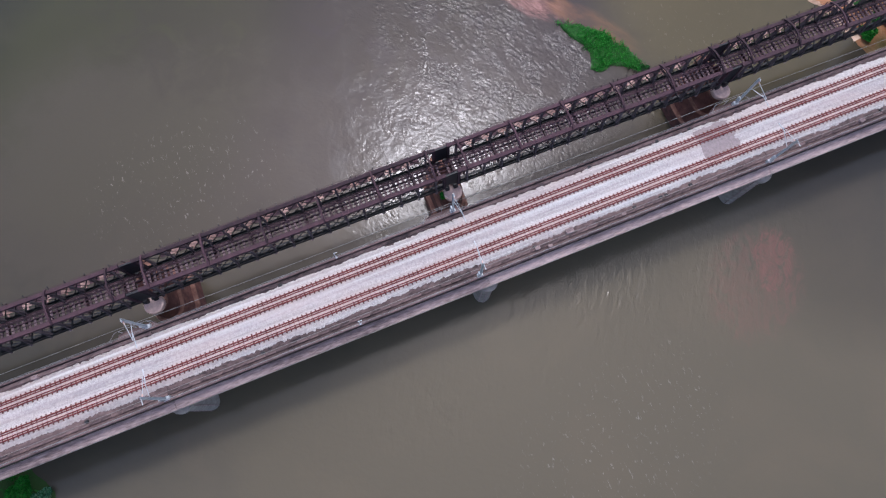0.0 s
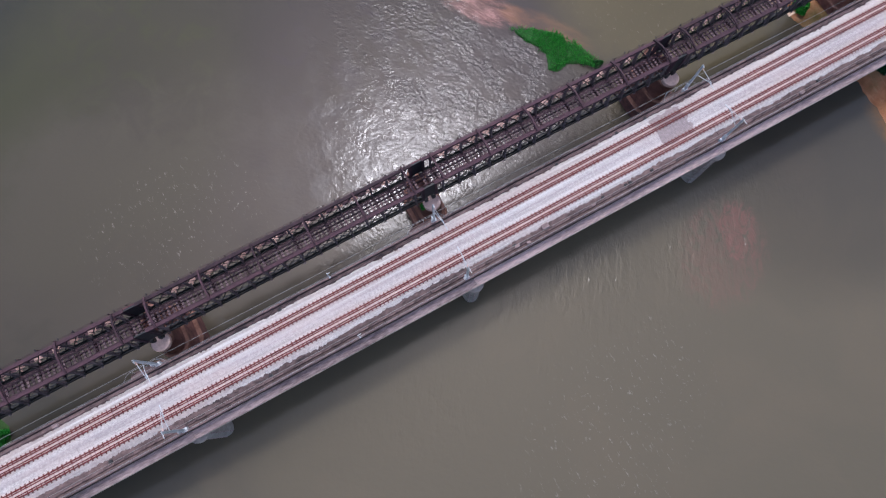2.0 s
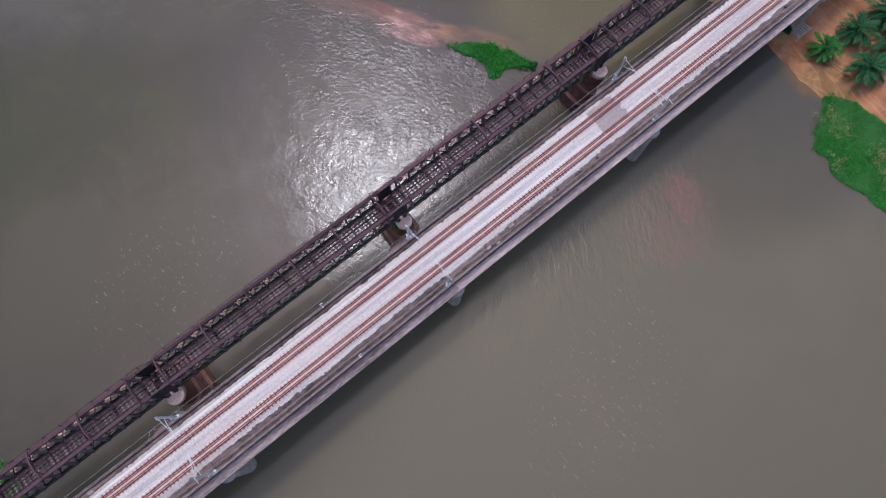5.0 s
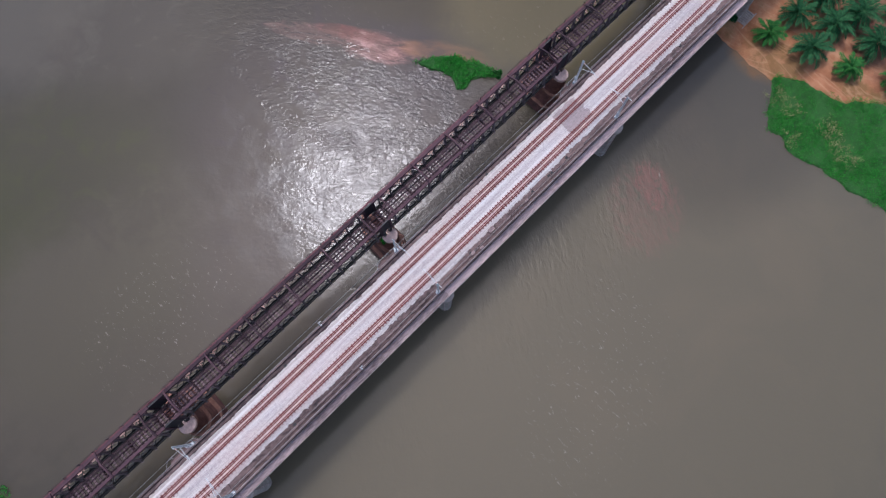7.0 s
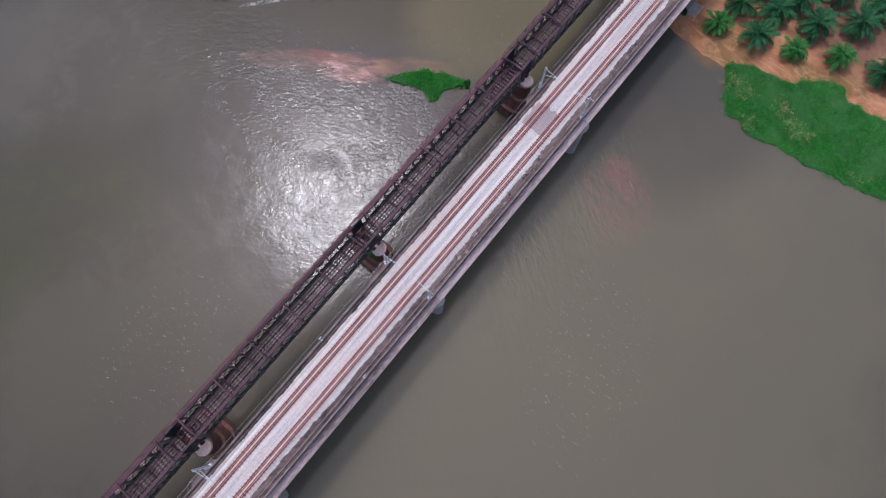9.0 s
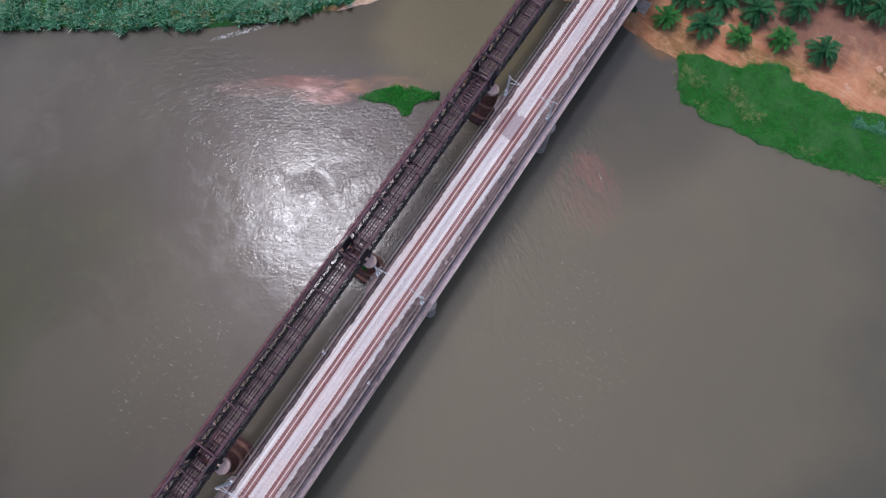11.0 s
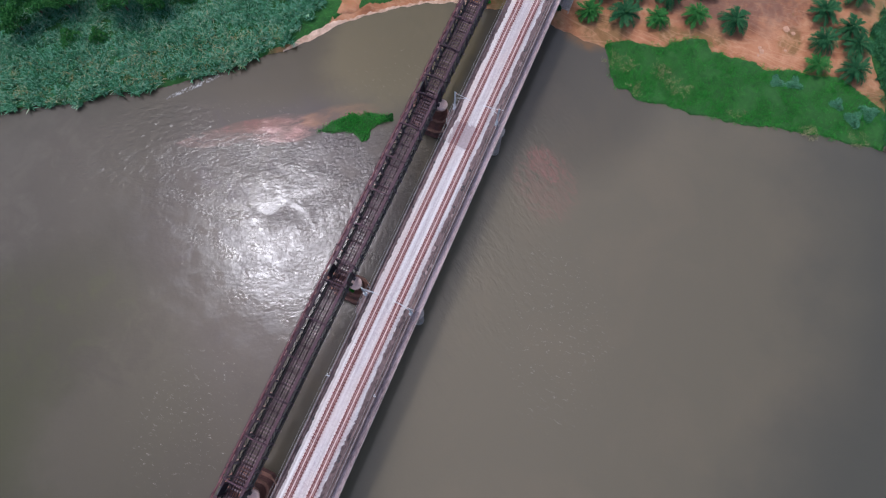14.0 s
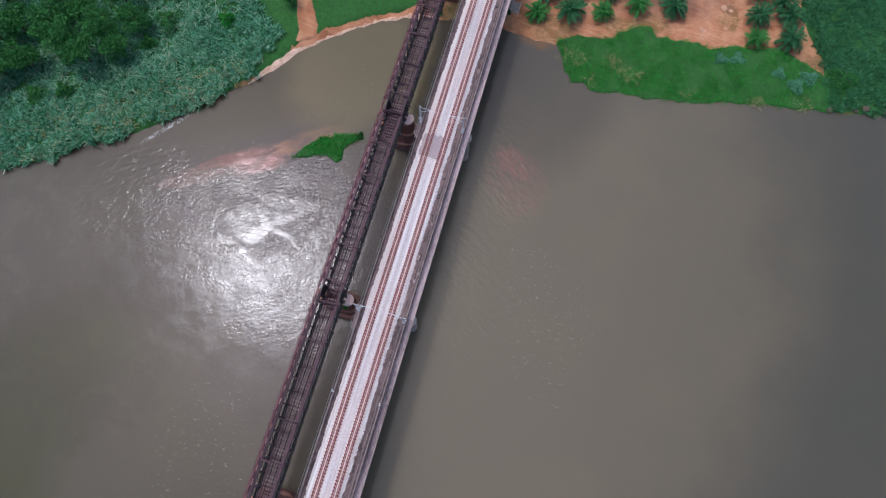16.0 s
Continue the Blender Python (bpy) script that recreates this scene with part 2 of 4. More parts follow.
    red2 = n.maths("MAXIMUM", n.spot(46.6, -27.0, 7, 4.6, 55, wisps, 1.2), n.maths("MULTIPLY", n.spot(42, -29, 12, 9, 40, wisps, 1.3), 0.45))
    col = n.mix(n.maths("MULTIPLY", red2, n.ramp(wisps, (0.34, 0.12), (0.66, 0.55))), col, (0.24, 0.098, 0.086))
    shore = n.spot(86, -24, 6, 9, 0, drift, 0.9)
    col = n.mix(n.maths("MULTIPLY", shore, 0.7), col, (0.17, 0.09, 0.035))
    beyond = n.spot(48, 42, 34, 15, 128, drift, 0.3)
    col = n.mix(n.maths("MULTIPLY", beyond, 0.8), col, (0.048, 0.038, 0.022))
    olive = n.maths("MAXIMUM", n.spot(64, 22, 30, 22, 0, drift, 0.15), n.spot(62, 6, 26, 7, 0, drift, 0.2))
    col = n.mix(n.maths("MULTIPLY", olive, 0.6), col, (0.13, 0.105, 0.052))
    bank = n.spot(0, 60, 60, 40, 0, drift, 0.8)
    col = n.mix(n.maths("MULTIPLY", bank, 0.5), col, (0.048, 0.040, 0.031))
    # white water where the current runs along the bank
    foam = n.maths("MULTIPLY", n.spot(31.2, 62.7, 9.5, 0.8, 140.5, drift, 0.5), n.ramp(n.noise(1.6, 5, 0.7, (0.6, 1.0, 1.0)), (0.46, 0.0), (0.62, 0.6)))
    col = n.mix(foam, col, (0.50, 0.52, 0.54))
    # the rapid upstream of the bridges: short steep chop below the island,
    # smooth boils beside the pier, torn patches of ripple where it slackens
    def wave(turn, stretch, scale, detail, height):
        """Ripples about the mean level, drawn out along their crests."""
        return n.maths("MULTIPLY", n.maths("SUBTRACT", n.along(turn, stretch, scale, detail, 0.58, 0.25), 0.5), height)

    def over(zone, *waves):
        total = waves[0]
        for w in waves[1:]:
            total = n.maths("ADD", total, w)
        return n.maths("MULTIPLY", total, zone)

    wander = n.maths("MULTIPLY", n.maths("SUBTRACT", n.noise(0.09, 4, 0.6), 0.5), 30.0)
    edge = n.noise(0.16, 4, 0.6, None, 0.5)
    clump = n.noise(0.30, 9, 0.72, (1.0, 0.7, 1.0), 0.6)
    left = n.maths("ADD", n.maths("SUBTRACT", sx.outputs[0], n.maths("MULTIPLY", sx.outputs[1], 0.30)), n.maths("ADD", wander, 38.0))
    right = n.maths("SUBTRACT", n.maths("SUBTRACT", 51.0, n.maths("MULTIPLY", sx.outputs[1], 0.55)), n.maths("ADD", sx.outputs[0], n.maths("MULTIPLY", wander, 0.35)))
    upper = n.maths("DIVIDE", n.maths("ADD", sx.outputs[1], 24.0), 20.0)
    bounds = n.maths("MULTIPLY", n.soft(n.maths("DIVIDE", right, 6.0)), n.soft(upper))
    west = n.maths("DIVIDE", left, 46.0)
    reach = n.maths("MULTIPLY", bounds, n.soft(west))
    ragged = n.maths("MULTIPLY", bounds, n.soft(n.maths("ADD", n.maths("ADD", west, 0.22), n.maths("MULTIPLY", n.maths("SUBTRACT", clump, 0.5), 5.0))))
    chop_zone = n.maths("MULTIPLY", reach, n.spot(24, 36, 50, 30, -54, edge, 0.4))
    boil_zone = n.maths("MULTIPLY", reach, n.spot(-1, 17, 26, 17, -30, edge, 0.4))
    fits = n.ramp(n.noise(0.20, 4, 0.62, (1.0, 0.6, 1.0), 1.2), (0.40, 0.2), (0.58, 1.0))
    h = over(1.0, wave(0, 1.0, 0.25, 3, 0.035), wave(-50, 1.3, 1.3, 3, 0.014), wave(-50, 1.3, 3.4, 2, 0.003))
    h = n.maths("ADD", h, over(n.maths("MULTIPLY", chop_zone, fits), wave(-54, 1.9, 1.45, 3, 0.135), wave(-46, 1.5, 3.4, 2, 0.045)))
    h = n.maths("ADD", h, over(boil_zone, wave(-54, 1.2, 0.34, 5, 0.16), wave(-20, 1.3, 1.2, 4, 0.05)))
    h = n.maths("ADD", h, over(n.maths("MULTIPLY", reach, fits), wave(-70, 1.4, 1.7, 4, 0.07), wave(-40, 1.3, 0.5, 3, 0.06)))
    # ripples in the lee of the bridges, over the silt and along the bank
    patches = n.noise(0.10, 5, 0.65, (1.1, 0.6, 1.0), 0.9)
    lee = n.maths("MULTIPLY", n.spot(20, -26, 62, 14, 0, edge, 0.6), n.ramp(patches, (0.40, 0.15), (0.60, 0.8)))
    lee = n.maths("MAXIMUM", lee, n.maths("MULTIPLY", n.spot(40, -28, 15, 9, 20, edge, 0.8), 0.9))
    h = n.maths("ADD", h, over(lee, wave(55, 2.4, 0.85, 3, 0.2)))
    h = n.maths("ADD", h, over(n.spot(12, 66, 26, 14, 135, edge, 0.7), wave(-50, 1.8, 0.9, 3, 0.11)))
    # the finest ripples, too small to build, only widen the gloss
    gloss = n.maths("ADD", n.maths("MULTIPLY", ragged, n.ramp(clump, (0.42, 0.045), (0.58, 0.135))), 0.095)
    gloss = n.maths("SUBTRACT", gloss, n.maths("MULTIPLY", chop_zone, 0.05))
    gloss = n.maths("SUBTRACT", gloss, n.maths("MULTIPLY", boil_zone, 0.03))
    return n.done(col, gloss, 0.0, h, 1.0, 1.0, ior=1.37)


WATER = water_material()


def ground_material():
    n = Nodes("bare_river_soil")
    f = n.noise(0.18, 6, 0.6)
    col = n.ramp(f, (0.3, (0.23, 0.095, 0.048)), (0.5, (0.38, 0.165, 0.085)), (0.7, (0.48, 0.25, 0.145)))
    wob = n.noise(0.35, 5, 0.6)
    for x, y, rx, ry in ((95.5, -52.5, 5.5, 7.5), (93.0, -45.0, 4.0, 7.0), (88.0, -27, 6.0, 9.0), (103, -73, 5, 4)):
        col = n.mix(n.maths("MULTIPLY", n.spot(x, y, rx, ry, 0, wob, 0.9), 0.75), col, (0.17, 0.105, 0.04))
    pale = n.ramp(n.noise(0.11, 6, 0.7, None, 1.0), (0.52, 0.0), (0.68, 0.6))
    col = n.mix(pale, col, (0.52, 0.26, 0.14))
    track = n.ramp(n.noise(0.22, 4, 0.5, (1.0, 0.25, 1.0), 2.0), (0.46, 0.0), (0.50, 0.3), (0.54, 0.0))
    col = n.mix(track, col, (0.58, 0.36, 0.22))
    litter = n.spot(116, -48, 22, 34, 0, wob, 0.5)
    col = n.mix(n.maths("MULTIPLY", litter, 0.7), col, (0.12, 0.07, 0.06))
    grit = n.ramp(n.noise(1.6, 5, 0.7), (0.58, 0.0), (0.7, 0.5))
    col = n.mix(grit, col, (0.20, 0.10, 0.06))
    # beyond the bare plot and the banks the land is green
    plot = n.maths("MAXIMUM", n.spot(98, -52, 58, 66, 0, wob, 0.3), n.spot(70, 26, 40, 40, 0, wob, 0.3))
    col = n.mix(plot, n.mix(n.noise(0.15, 6, 0.7), (0.02, 0.06, 0.015), (0.07, 0.13, 0.04)), col)
    green = n.ramp(n.noise(0.5, 6, 0.7), (0.62, 0.0), (0.7, 0.5))
    col = n.mix(green, col, (0.12, 0.12, 0.04))
    return n.done(col, 0.9, 0.0, n.noise(2.0, 6), 0.1, spec=0.2)


SOIL = ground_material()


def leaf_material(name, *cols, rough=0.6, big=0.08):
    n = Nodes(name)
    f = n.maths("ADD", n.maths("MULTIPLY", n.island(), 0.6), n.maths("MULTIPLY", n.noise(big, 4, 0.6), 0.4))
    stops = [(0.12 + 0.76 * i / (len(cols) - 1), c) for i, c in enumerate(cols)]
    return n.done(n.ramp(f, *stops), rough, spec=0.12)


GRASS = leaf_material("bright_grass", (0.009, 0.095, 0.013), (0.016, 0.175, 0.020), (0.030, 0.25, 0.030), (0.070, 0.29, 0.048), big=0.16)
REED = leaf_material("blue_green_reed", (0.010, 0.055, 0.022), (0.030, 0.145, 0.058), (0.070, 0.245, 0.125), (0.155, 0.37, 0.25), (0.40, 0.40, 0.24))
DARK_REED = leaf_material("dark_reed", (0.010, 0.055, 0.018), (0.020, 0.10, 0.034), (0.040, 0.16, 0.065), (0.075, 0.23, 0.115))
DRY_CANE = leaf_material("dry_cane", (0.10, 0.17, 0.05), (0.24, 0.25, 0.11), (0.44, 0.37, 0.23))
YOUNG_FROND = leaf_material("young_palm_frond", (0.014, 0.080, 0.018), (0.027, 0.145, 0.028), (0.06, 0.225, 0.05), big=0.5)
FROND = leaf_material("palm_frond", (0.010, 0.055, 0.022), (0.020, 0.095, 0.034), (0.045, 0.16, 0.06), big=0.5)
TREE_LEAF = leaf_material("tree_leaf", (0.008, 0.050, 0.014), (0.026, 0.135, 0.030), (0.075, 0.26, 0.06), big=0.3)
PALE_LEAF = leaf_material("pale_shrub_leaf", (0.030, 0.13, 0.060), (0.075, 0.24, 0.13), (0.17, 0.38, 0.25), big=0.5)
BARK = speckled("bark", (0.06, 0.04, 0.03), (0.16, 0.11, 0.08), 6, 1, 0.9, 0, 0.03)
TURF = speckled("turf", (0.010, 0.055, 0.010), (0.028, 0.135, 0.020), 2.6, 0.9, 0.95, 0, 0.05)


# ---------------------------------------------------------------- mesh helpers
class Geo:
    """Vertices and faces of one mesh."""

    def __init__(self):
        self.v, self.f = [], []

    def box(self, x0, x1, y0, y1, z0, z1, chamfer=0.0):
        a = len(self.v)
        if chamfer:
            c = chamfer
            ring = [(x0 + c, y0), (x1 - c, y0), (x1, y0 + c), (x1, y1 - c), (x1 - c, y1), (x0 + c, y1), (x0, y1 - c), (x0, y0 + c)]
            inner = [(x0 + c, y0 + c), (x1 - c, y0 + c), (x1 - c, y0 + c), (x1 - c, y1 - c), (x1 - c, y1 - c), (x0 + c, y1 - c), (x0 + c, y1 - c), (x0 + c, y0 + c)]
            self.v += [(x, y, z0) for x, y in ring] + [(x, y, z1 - c) for x, y in ring] + [(x, y, z1) for x, y in inner]
            for k in (0, 8):
                self.f += [(a + k + i, a + k + (i + 1) % 8, a + k + 8 + (i + 1) % 8, a + k + 8 + i) for i in range(8)]
            self.f += [tuple(a + 16 + i for i in range(8)), tuple(a + 7 - i for i in range(8))]
            return self
        self.v += [(x, y, z) for z in (z0, z1) for x, y in ((x0, y0), (x1, y0), (x1, y1), (x0, y1))]
        self.f += [(a + 3, a + 2, a + 1, a), (a + 4, a + 5, a + 6, a + 7)]
        self.f += [(a + i, a + (i + 1) % 4, a + 4 + (i + 1) % 4, a + 4 + i) for i in range(4)]
        return self

    def beam(self, p, q, w, h, up=(0, 0, 1)):
        """A bar of width w and depth h from p to q."""
        p, q, up = Vector(p), Vector(q), Vector(up)
        d = (q - p).normalized()
        s = d.cross(up)
        s = s.normalized() if s.length > 1e-4 else d.cross(Vector((0, 1, 0))).normalized()
        n = s.cross(d)
        a = len(self.v)
        for e in (p, q):
            self.v += [tuple(e + s * i * w / 2 + n * j * h / 2) for i, j in ((-1, -1), (1, -1), (1, 1), (-1, 1))]
        self.f += [(a, a + 1, a + 2, a + 3), (a + 7, a + 6, a + 5, a + 4)]
        self.f += [(a + (i + 1) % 4, a + i, a + 4 + i, a + 4 + (i + 1) % 4) for i in range(4)]
        return self

    def tube(self, points, radii, n=8, cap=True):
        """A round bar through the points."""
        a = len(self.v)
        pts = [Vector(p) for p in points]
        for k, p in enumerate(pts):
            d = (pts[min(k + 1, len(pts) - 1)] - pts[max(k - 1, 0)]).normalized()
            s = d.cross(Vector((0, 0, 1)))
            s = s.normalized() if s.length > 1e-3 else Vector((1, 0, 0))
            u = s.cross(d)
            r = radii[k] if isinstance(radii, (list, tuple)) else radii
            self.v += [tuple(p + (s * math.cos(2 * math.pi * i / n) + u * math.sin(2 * math.pi * i / n)) * r) for i in range(n)]
        for k in range(len(pts) - 1):
            self.f += [(a + k * n + (i + 1) % n, a + k * n + i, a + (k + 1) * n + i, a + (k + 1) * n + (i + 1) % n) for i in range(n)]
        if cap:
            self.f += [tuple(a + i for i in range(n)), tuple(a + (len(pts) - 1) * n + n - 1 - i for i in range(n))]
        return self

    def loft(self, rings):
        """Closed rings of equal counts, lowest first, joined and capped."""
        a, n = len(self.v), len(rings[0])
        for r in rings:
            self.v += [tuple(p) for p in r]
        for k in range(len(rings) - 1):
            self.f += [(a + k * n + i, a + k * n + (i + 1) % n, a + (k + 1) * n + (i + 1) % n, a + (k + 1) * n + i) for i in range(n)]
        self.f += [tuple(a + n - 1 - i for i in range(n)), tuple(a + (len(rings) - 1) * n + i for i in range(n))]
        return self

    def profile(self, yz, x0, x1):
        """A section in y and z, counter-clockwise, drawn out along x."""
        a, n = len(self.v), len(yz)
        self.v += [(x0, y, z) for y, z in yz] + [(x1, y, z) for y, z in yz]
        self.f += [(a + i, a + (i + 1) % n, a + n + (i + 1) % n, a + n + i) for i in range(n)]
        self.f += [tuple(a + n - 1 - i for i in range(n)), tuple(a + n + i for i in range(n))]
        return self

    def mesh(self, name, mat, smooth=False):
        me = bpy.data.meshes.new(name)
        me.from_pydata(self.v, [], self.f)
        me.materials.append(mat)
        me.update()
        if smooth:
            me.shade_smooth()
        return me


def thing(name, label, category, at=(0, 0, 0), group="", kind=""):
    ob = new(name)
    ob.location = at
    ob.empty_display_size = 0.5
    return tagged(ob, label, category, group, kind)


def part(name, geo, mat, parent, label="", m=None, smooth=False):
    me = geo if isinstance(geo, bpy.types.Mesh) else geo.mesh(name, mat, smooth)
    ob = new(name, me)
    ob.parent = parent
    if m is not None:
        ob.matrix_basis = m
    return tagged(ob, label)


def solid(name, geo, mat, label, category, kind="", smooth=False, group=""):
    return tagged(new(name, geo.mesh(name, mat, smooth)), label, category, group, kind)


def stuff_mesh(name, v, f, mat):
    """A mesh from arrays of vertices and of triangles or quads."""
    v, f = np.asarray(v, np.float32), np.asarray(f, np.int32)
    me = bpy.data.meshes.new(name)
    me.vertices.add(len(v))
    me.vertices.foreach_set("co", v.ravel())
    k = f.shape[1]
    me.loops.add(f.size)
    me.loops.foreach_set("vertex_index", f.ravel())
    me.polygons.add(len(f))
    me.polygons.foreach_set("loop_start", np.arange(0, f.size, k, dtype=np.int32))
    me.update(calc_edges=True)
    me.materials.append(mat)
    return me


# ---------------------------------------------------------------- the lie of the land
EAST = [(-400, 96), (-135, 88), (-118, 86.5), (-105, 84), (-94, 84.5), (-82, 82.8), (-70, 81.2), (-62, 81.2), (-52, 83), (-44, 84.5), (-37, 84.5), (-31, 84), (-28, 83.6), (-17, 84.3), (0, 83.5), (12, 80.7), (20.5, 76.3), (28.5, 70.7), (36, 63.9), (40, 57.8), (45.5, 50.3), (51.6, 45.1), (57.2, 39.1), (63, 34), (69, 28.6), (75, 24.6), (81.5, 21), (87, 15.7), (94, 11.3), (99.5, 9), (130, -14), (400, -190)]
EAST_Y, EAST_X = [p[0] for p in EAST], [p[1] for p in EAST]
BANK_E, BANK_W = 122.0, -92.0


def lumps(x, y):
    return 0.5 * np.sin(x * 0.31 + 1.3 * np.sin(y * 0.23)) + 0.5 * np.sin(y * 0.37 + 1.7 * np.sin(x * 0.19 + 2.0))


def ground_height(x, y):
    x, y = np.asarray(x, float), np.asarray(y, float)
    wob = 0.5 * np.sin(y * 0.6) * np.sin(y * 0.37 + 1.0) + 0.12 * np.sin(y * 2.3)
    east = x - np.interp(y, EAST_Y, EAST_X) + wob
    west = np.interp(y, [-400, -60, -18, -13, -5, 3, 40, 400], [-40, -66, -71.8, -74, -78, -77.5, -84, -110]) - x + wob
    d = np.maximum(east, west)
    z = np.where(d > 0, 0.28 * np.minimum(d, 3.5) + 0.05 * np.clip(d - 3.5, 0, 30) + 0.14 * lumps(x, y) * np.clip(d / 4, 0, 1), np.maximum(d * 0.35, -2.5))
    # railway embankments at both ends of the bridges
    off = np.clip(np.maximum(y - 7.5, -16.5 - y), 0, None)
    ridge = np.clip(12.6 - off * 0.6, 0, 12.6)
    ends = np.maximum(np.clip((x - BANK_E - 8) / 10, 0, 1), np.clip((BANK_W + 6 - x) / 10, 0, 1))
    return np.where(ends > 0, np.maximum(z, ridge * ends), z)


def graded(lo, hi, step, far, grow=1.35):
    """Even steps from lo to hi, then ever longer ones out to far on both sides."""
    mid = list(np.arange(lo, hi + step / 2, step))
    out, s = [], step
    e = hi
    while e < far:
        s *= grow
        e += s
        out.append(e)
    low, s, e = [], step, lo
    while e > -far:
        s *= grow
        e -= s
        low.append(e)
    return np.array(low[::-1] + mid + out)


def grid_mesh(name, xs, ys, z, mat):
    X, Y = np.meshgrid(xs, ys)
    v = np.stack([X.ravel(), Y.ravel(), z(X, Y).ravel()], 1)
    w = len(xs)
    i = (np.arange(len(ys) - 1)[:, None] * w + np.arange(w - 1)[None]).ravel()
    return stuff_mesh(name, v, np.stack([i, i + 1, i + w + 1, i + w], 1), mat)


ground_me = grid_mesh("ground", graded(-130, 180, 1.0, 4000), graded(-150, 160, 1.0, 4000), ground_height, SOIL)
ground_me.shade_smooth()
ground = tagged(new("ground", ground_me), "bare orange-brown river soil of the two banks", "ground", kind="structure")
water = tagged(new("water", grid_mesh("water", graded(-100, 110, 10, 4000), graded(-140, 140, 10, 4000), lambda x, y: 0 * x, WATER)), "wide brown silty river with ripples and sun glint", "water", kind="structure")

# ---------------------------------------------------------------- the old steel bridge
SPAN, PIER_X = 45.6, -0.2
NORTH, SOUTH, TOP, LOW = 4.9, 0.7, 17.6, 13.35
TRACK_Y = 2.85
HALF, PANEL = 21.9, 2.72
STRUT = 20.4


def truss_span():
    span = thing("truss_bridge_span", "old purple-brown riveted steel lattice truss railway span", "bridge span", (0, 0, 0), "spans of the old bridge")
    posts = [-STRUT + PANEL * k for k in range(16)]
    chord = Geo().box(-HALF, HALF, -0.25, 0.25, -0.06, 0.06).box(-HALF, HALF, -0.22, -0.18, -0.42, -0.062).box(-HALF, HALF, 0.18, 0.22, -0.42, -0.062)
    for x in posts:
        chord.box(x - 0.35, x + 0.35, -0.28, 0.28, 0.062, 0.09)
    chord = chord.mesh("top_chord", STEEL)
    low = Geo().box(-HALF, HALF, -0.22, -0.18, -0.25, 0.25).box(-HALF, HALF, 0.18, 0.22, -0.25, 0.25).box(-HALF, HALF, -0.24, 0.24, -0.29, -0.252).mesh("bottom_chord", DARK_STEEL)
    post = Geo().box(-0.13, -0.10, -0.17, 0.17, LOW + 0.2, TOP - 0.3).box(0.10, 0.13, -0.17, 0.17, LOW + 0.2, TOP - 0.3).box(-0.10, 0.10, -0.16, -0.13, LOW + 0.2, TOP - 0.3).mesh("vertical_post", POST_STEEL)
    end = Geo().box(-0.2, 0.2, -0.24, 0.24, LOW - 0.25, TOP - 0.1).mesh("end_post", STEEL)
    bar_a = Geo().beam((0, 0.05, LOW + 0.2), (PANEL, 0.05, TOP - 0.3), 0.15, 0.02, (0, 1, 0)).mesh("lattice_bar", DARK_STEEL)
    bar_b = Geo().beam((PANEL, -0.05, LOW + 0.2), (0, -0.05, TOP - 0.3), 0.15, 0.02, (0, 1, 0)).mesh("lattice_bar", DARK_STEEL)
    stay = Geo().beam((0, 0.2, LOW + 2.0), (0, 0.55, LOW + 0.3), 0.13, 0.11).box(-0.06, 0.34, -0.62 + 1.1, -0.46 + 1.1, LOW + 0.2, LOW + 0.3).mesh("raking_stay", POST_STEEL)
    for y in (NORTH, SOUTH):
        part("top_chord", chord, None, span, m=pose(0, y, TOP))
        part("bottom_chord", low, None, span, m=pose(0, y, LOW))
        for x in posts:
            upright = part("vertical_post", post, None, span, m=pose(x, y, 0))
            part("raking_stay", stay, None, upright, m=pose(0, 0, 0, 0, 0, 180))
        for x in (-HALF + 0.2, HALF - 0.2):
            part("end_post", end, None, span, m=pose(x, y, 0))
        for k in range(30):
            x = -STRUT + PANEL * k / 2
            part("lattice_bar", bar_a, None, span, m=pose(x, y, 0))
            part("lattice_bar", bar_b, None, span, m=pose(x, y, 0))
    strut = Geo()
    arc = [(0, SOUTH - 0.3 + (NORTH - SOUTH + 0.6) * k / 10, TOP + 0.12 + 0.75 * math.sin(math.pi * k / 10) ** 0.8) for k in range(11)]
    for p, q in zip(arc, arc[1:]):
        strut.beam(p, q, 0.26, 0.16)
    strut.box(-0.03, 0.03, SOUTH + 0.3, NORTH - 0.3, TOP + 0.1, TOP + 0.2)
    for s, y in ((1, SOUTH), (-1, NORTH)):
        strut.beam((0, y + s * 0.2, TOP - 1.1), (0, y + s * 0.9, TOP + 0.1), 0.1, 0.1)
    strut = strut.mesh("top_strut", STEEL)
    for k in range(6):
        part("top_strut", strut, None, span, m=pose(-STRUT + 3 * PANEL * k, 0, 0))
    beam = Geo().box(-0.14, 0.14, SOUTH + 0.23, NORTH - 0.23, LOW - 0.1, LOW + 0.22).mesh("floor_beam", STEEL)
    for x in posts + [-HALF + 0.25, HALF - 0.25]:
        part("floor_beam", beam, None, span, m=pose(x, 0, 0))
    for y in (TRACK_Y - 0.55, TRACK_Y + 0.55):
        part("stringer", Geo().box(-HALF - 0.85, HALF + 0.85, y - 0.09, y + 0.09, LOW + 0.225, LOW + 0.45), STEEL, span)
    tie = Geo().box(-0.18, 0.18, -1.32, 1.32, LOW + 0.455, LOW + 0.62, 0.015).mesh("timber_sleeper", OLD_TIMBER)
    n = int(2 * (HALF + 0.88) / 0.76)
    for k in range(n):
        part("timber_sleeper", tie, None, span, m=pose(-HALF - 0.5 + 0.76 * k, TRACK_Y + 0.04 * math.sin(k * 2.1), 0, 0, 0, 0.8 * math.sin(k * 5.3)))
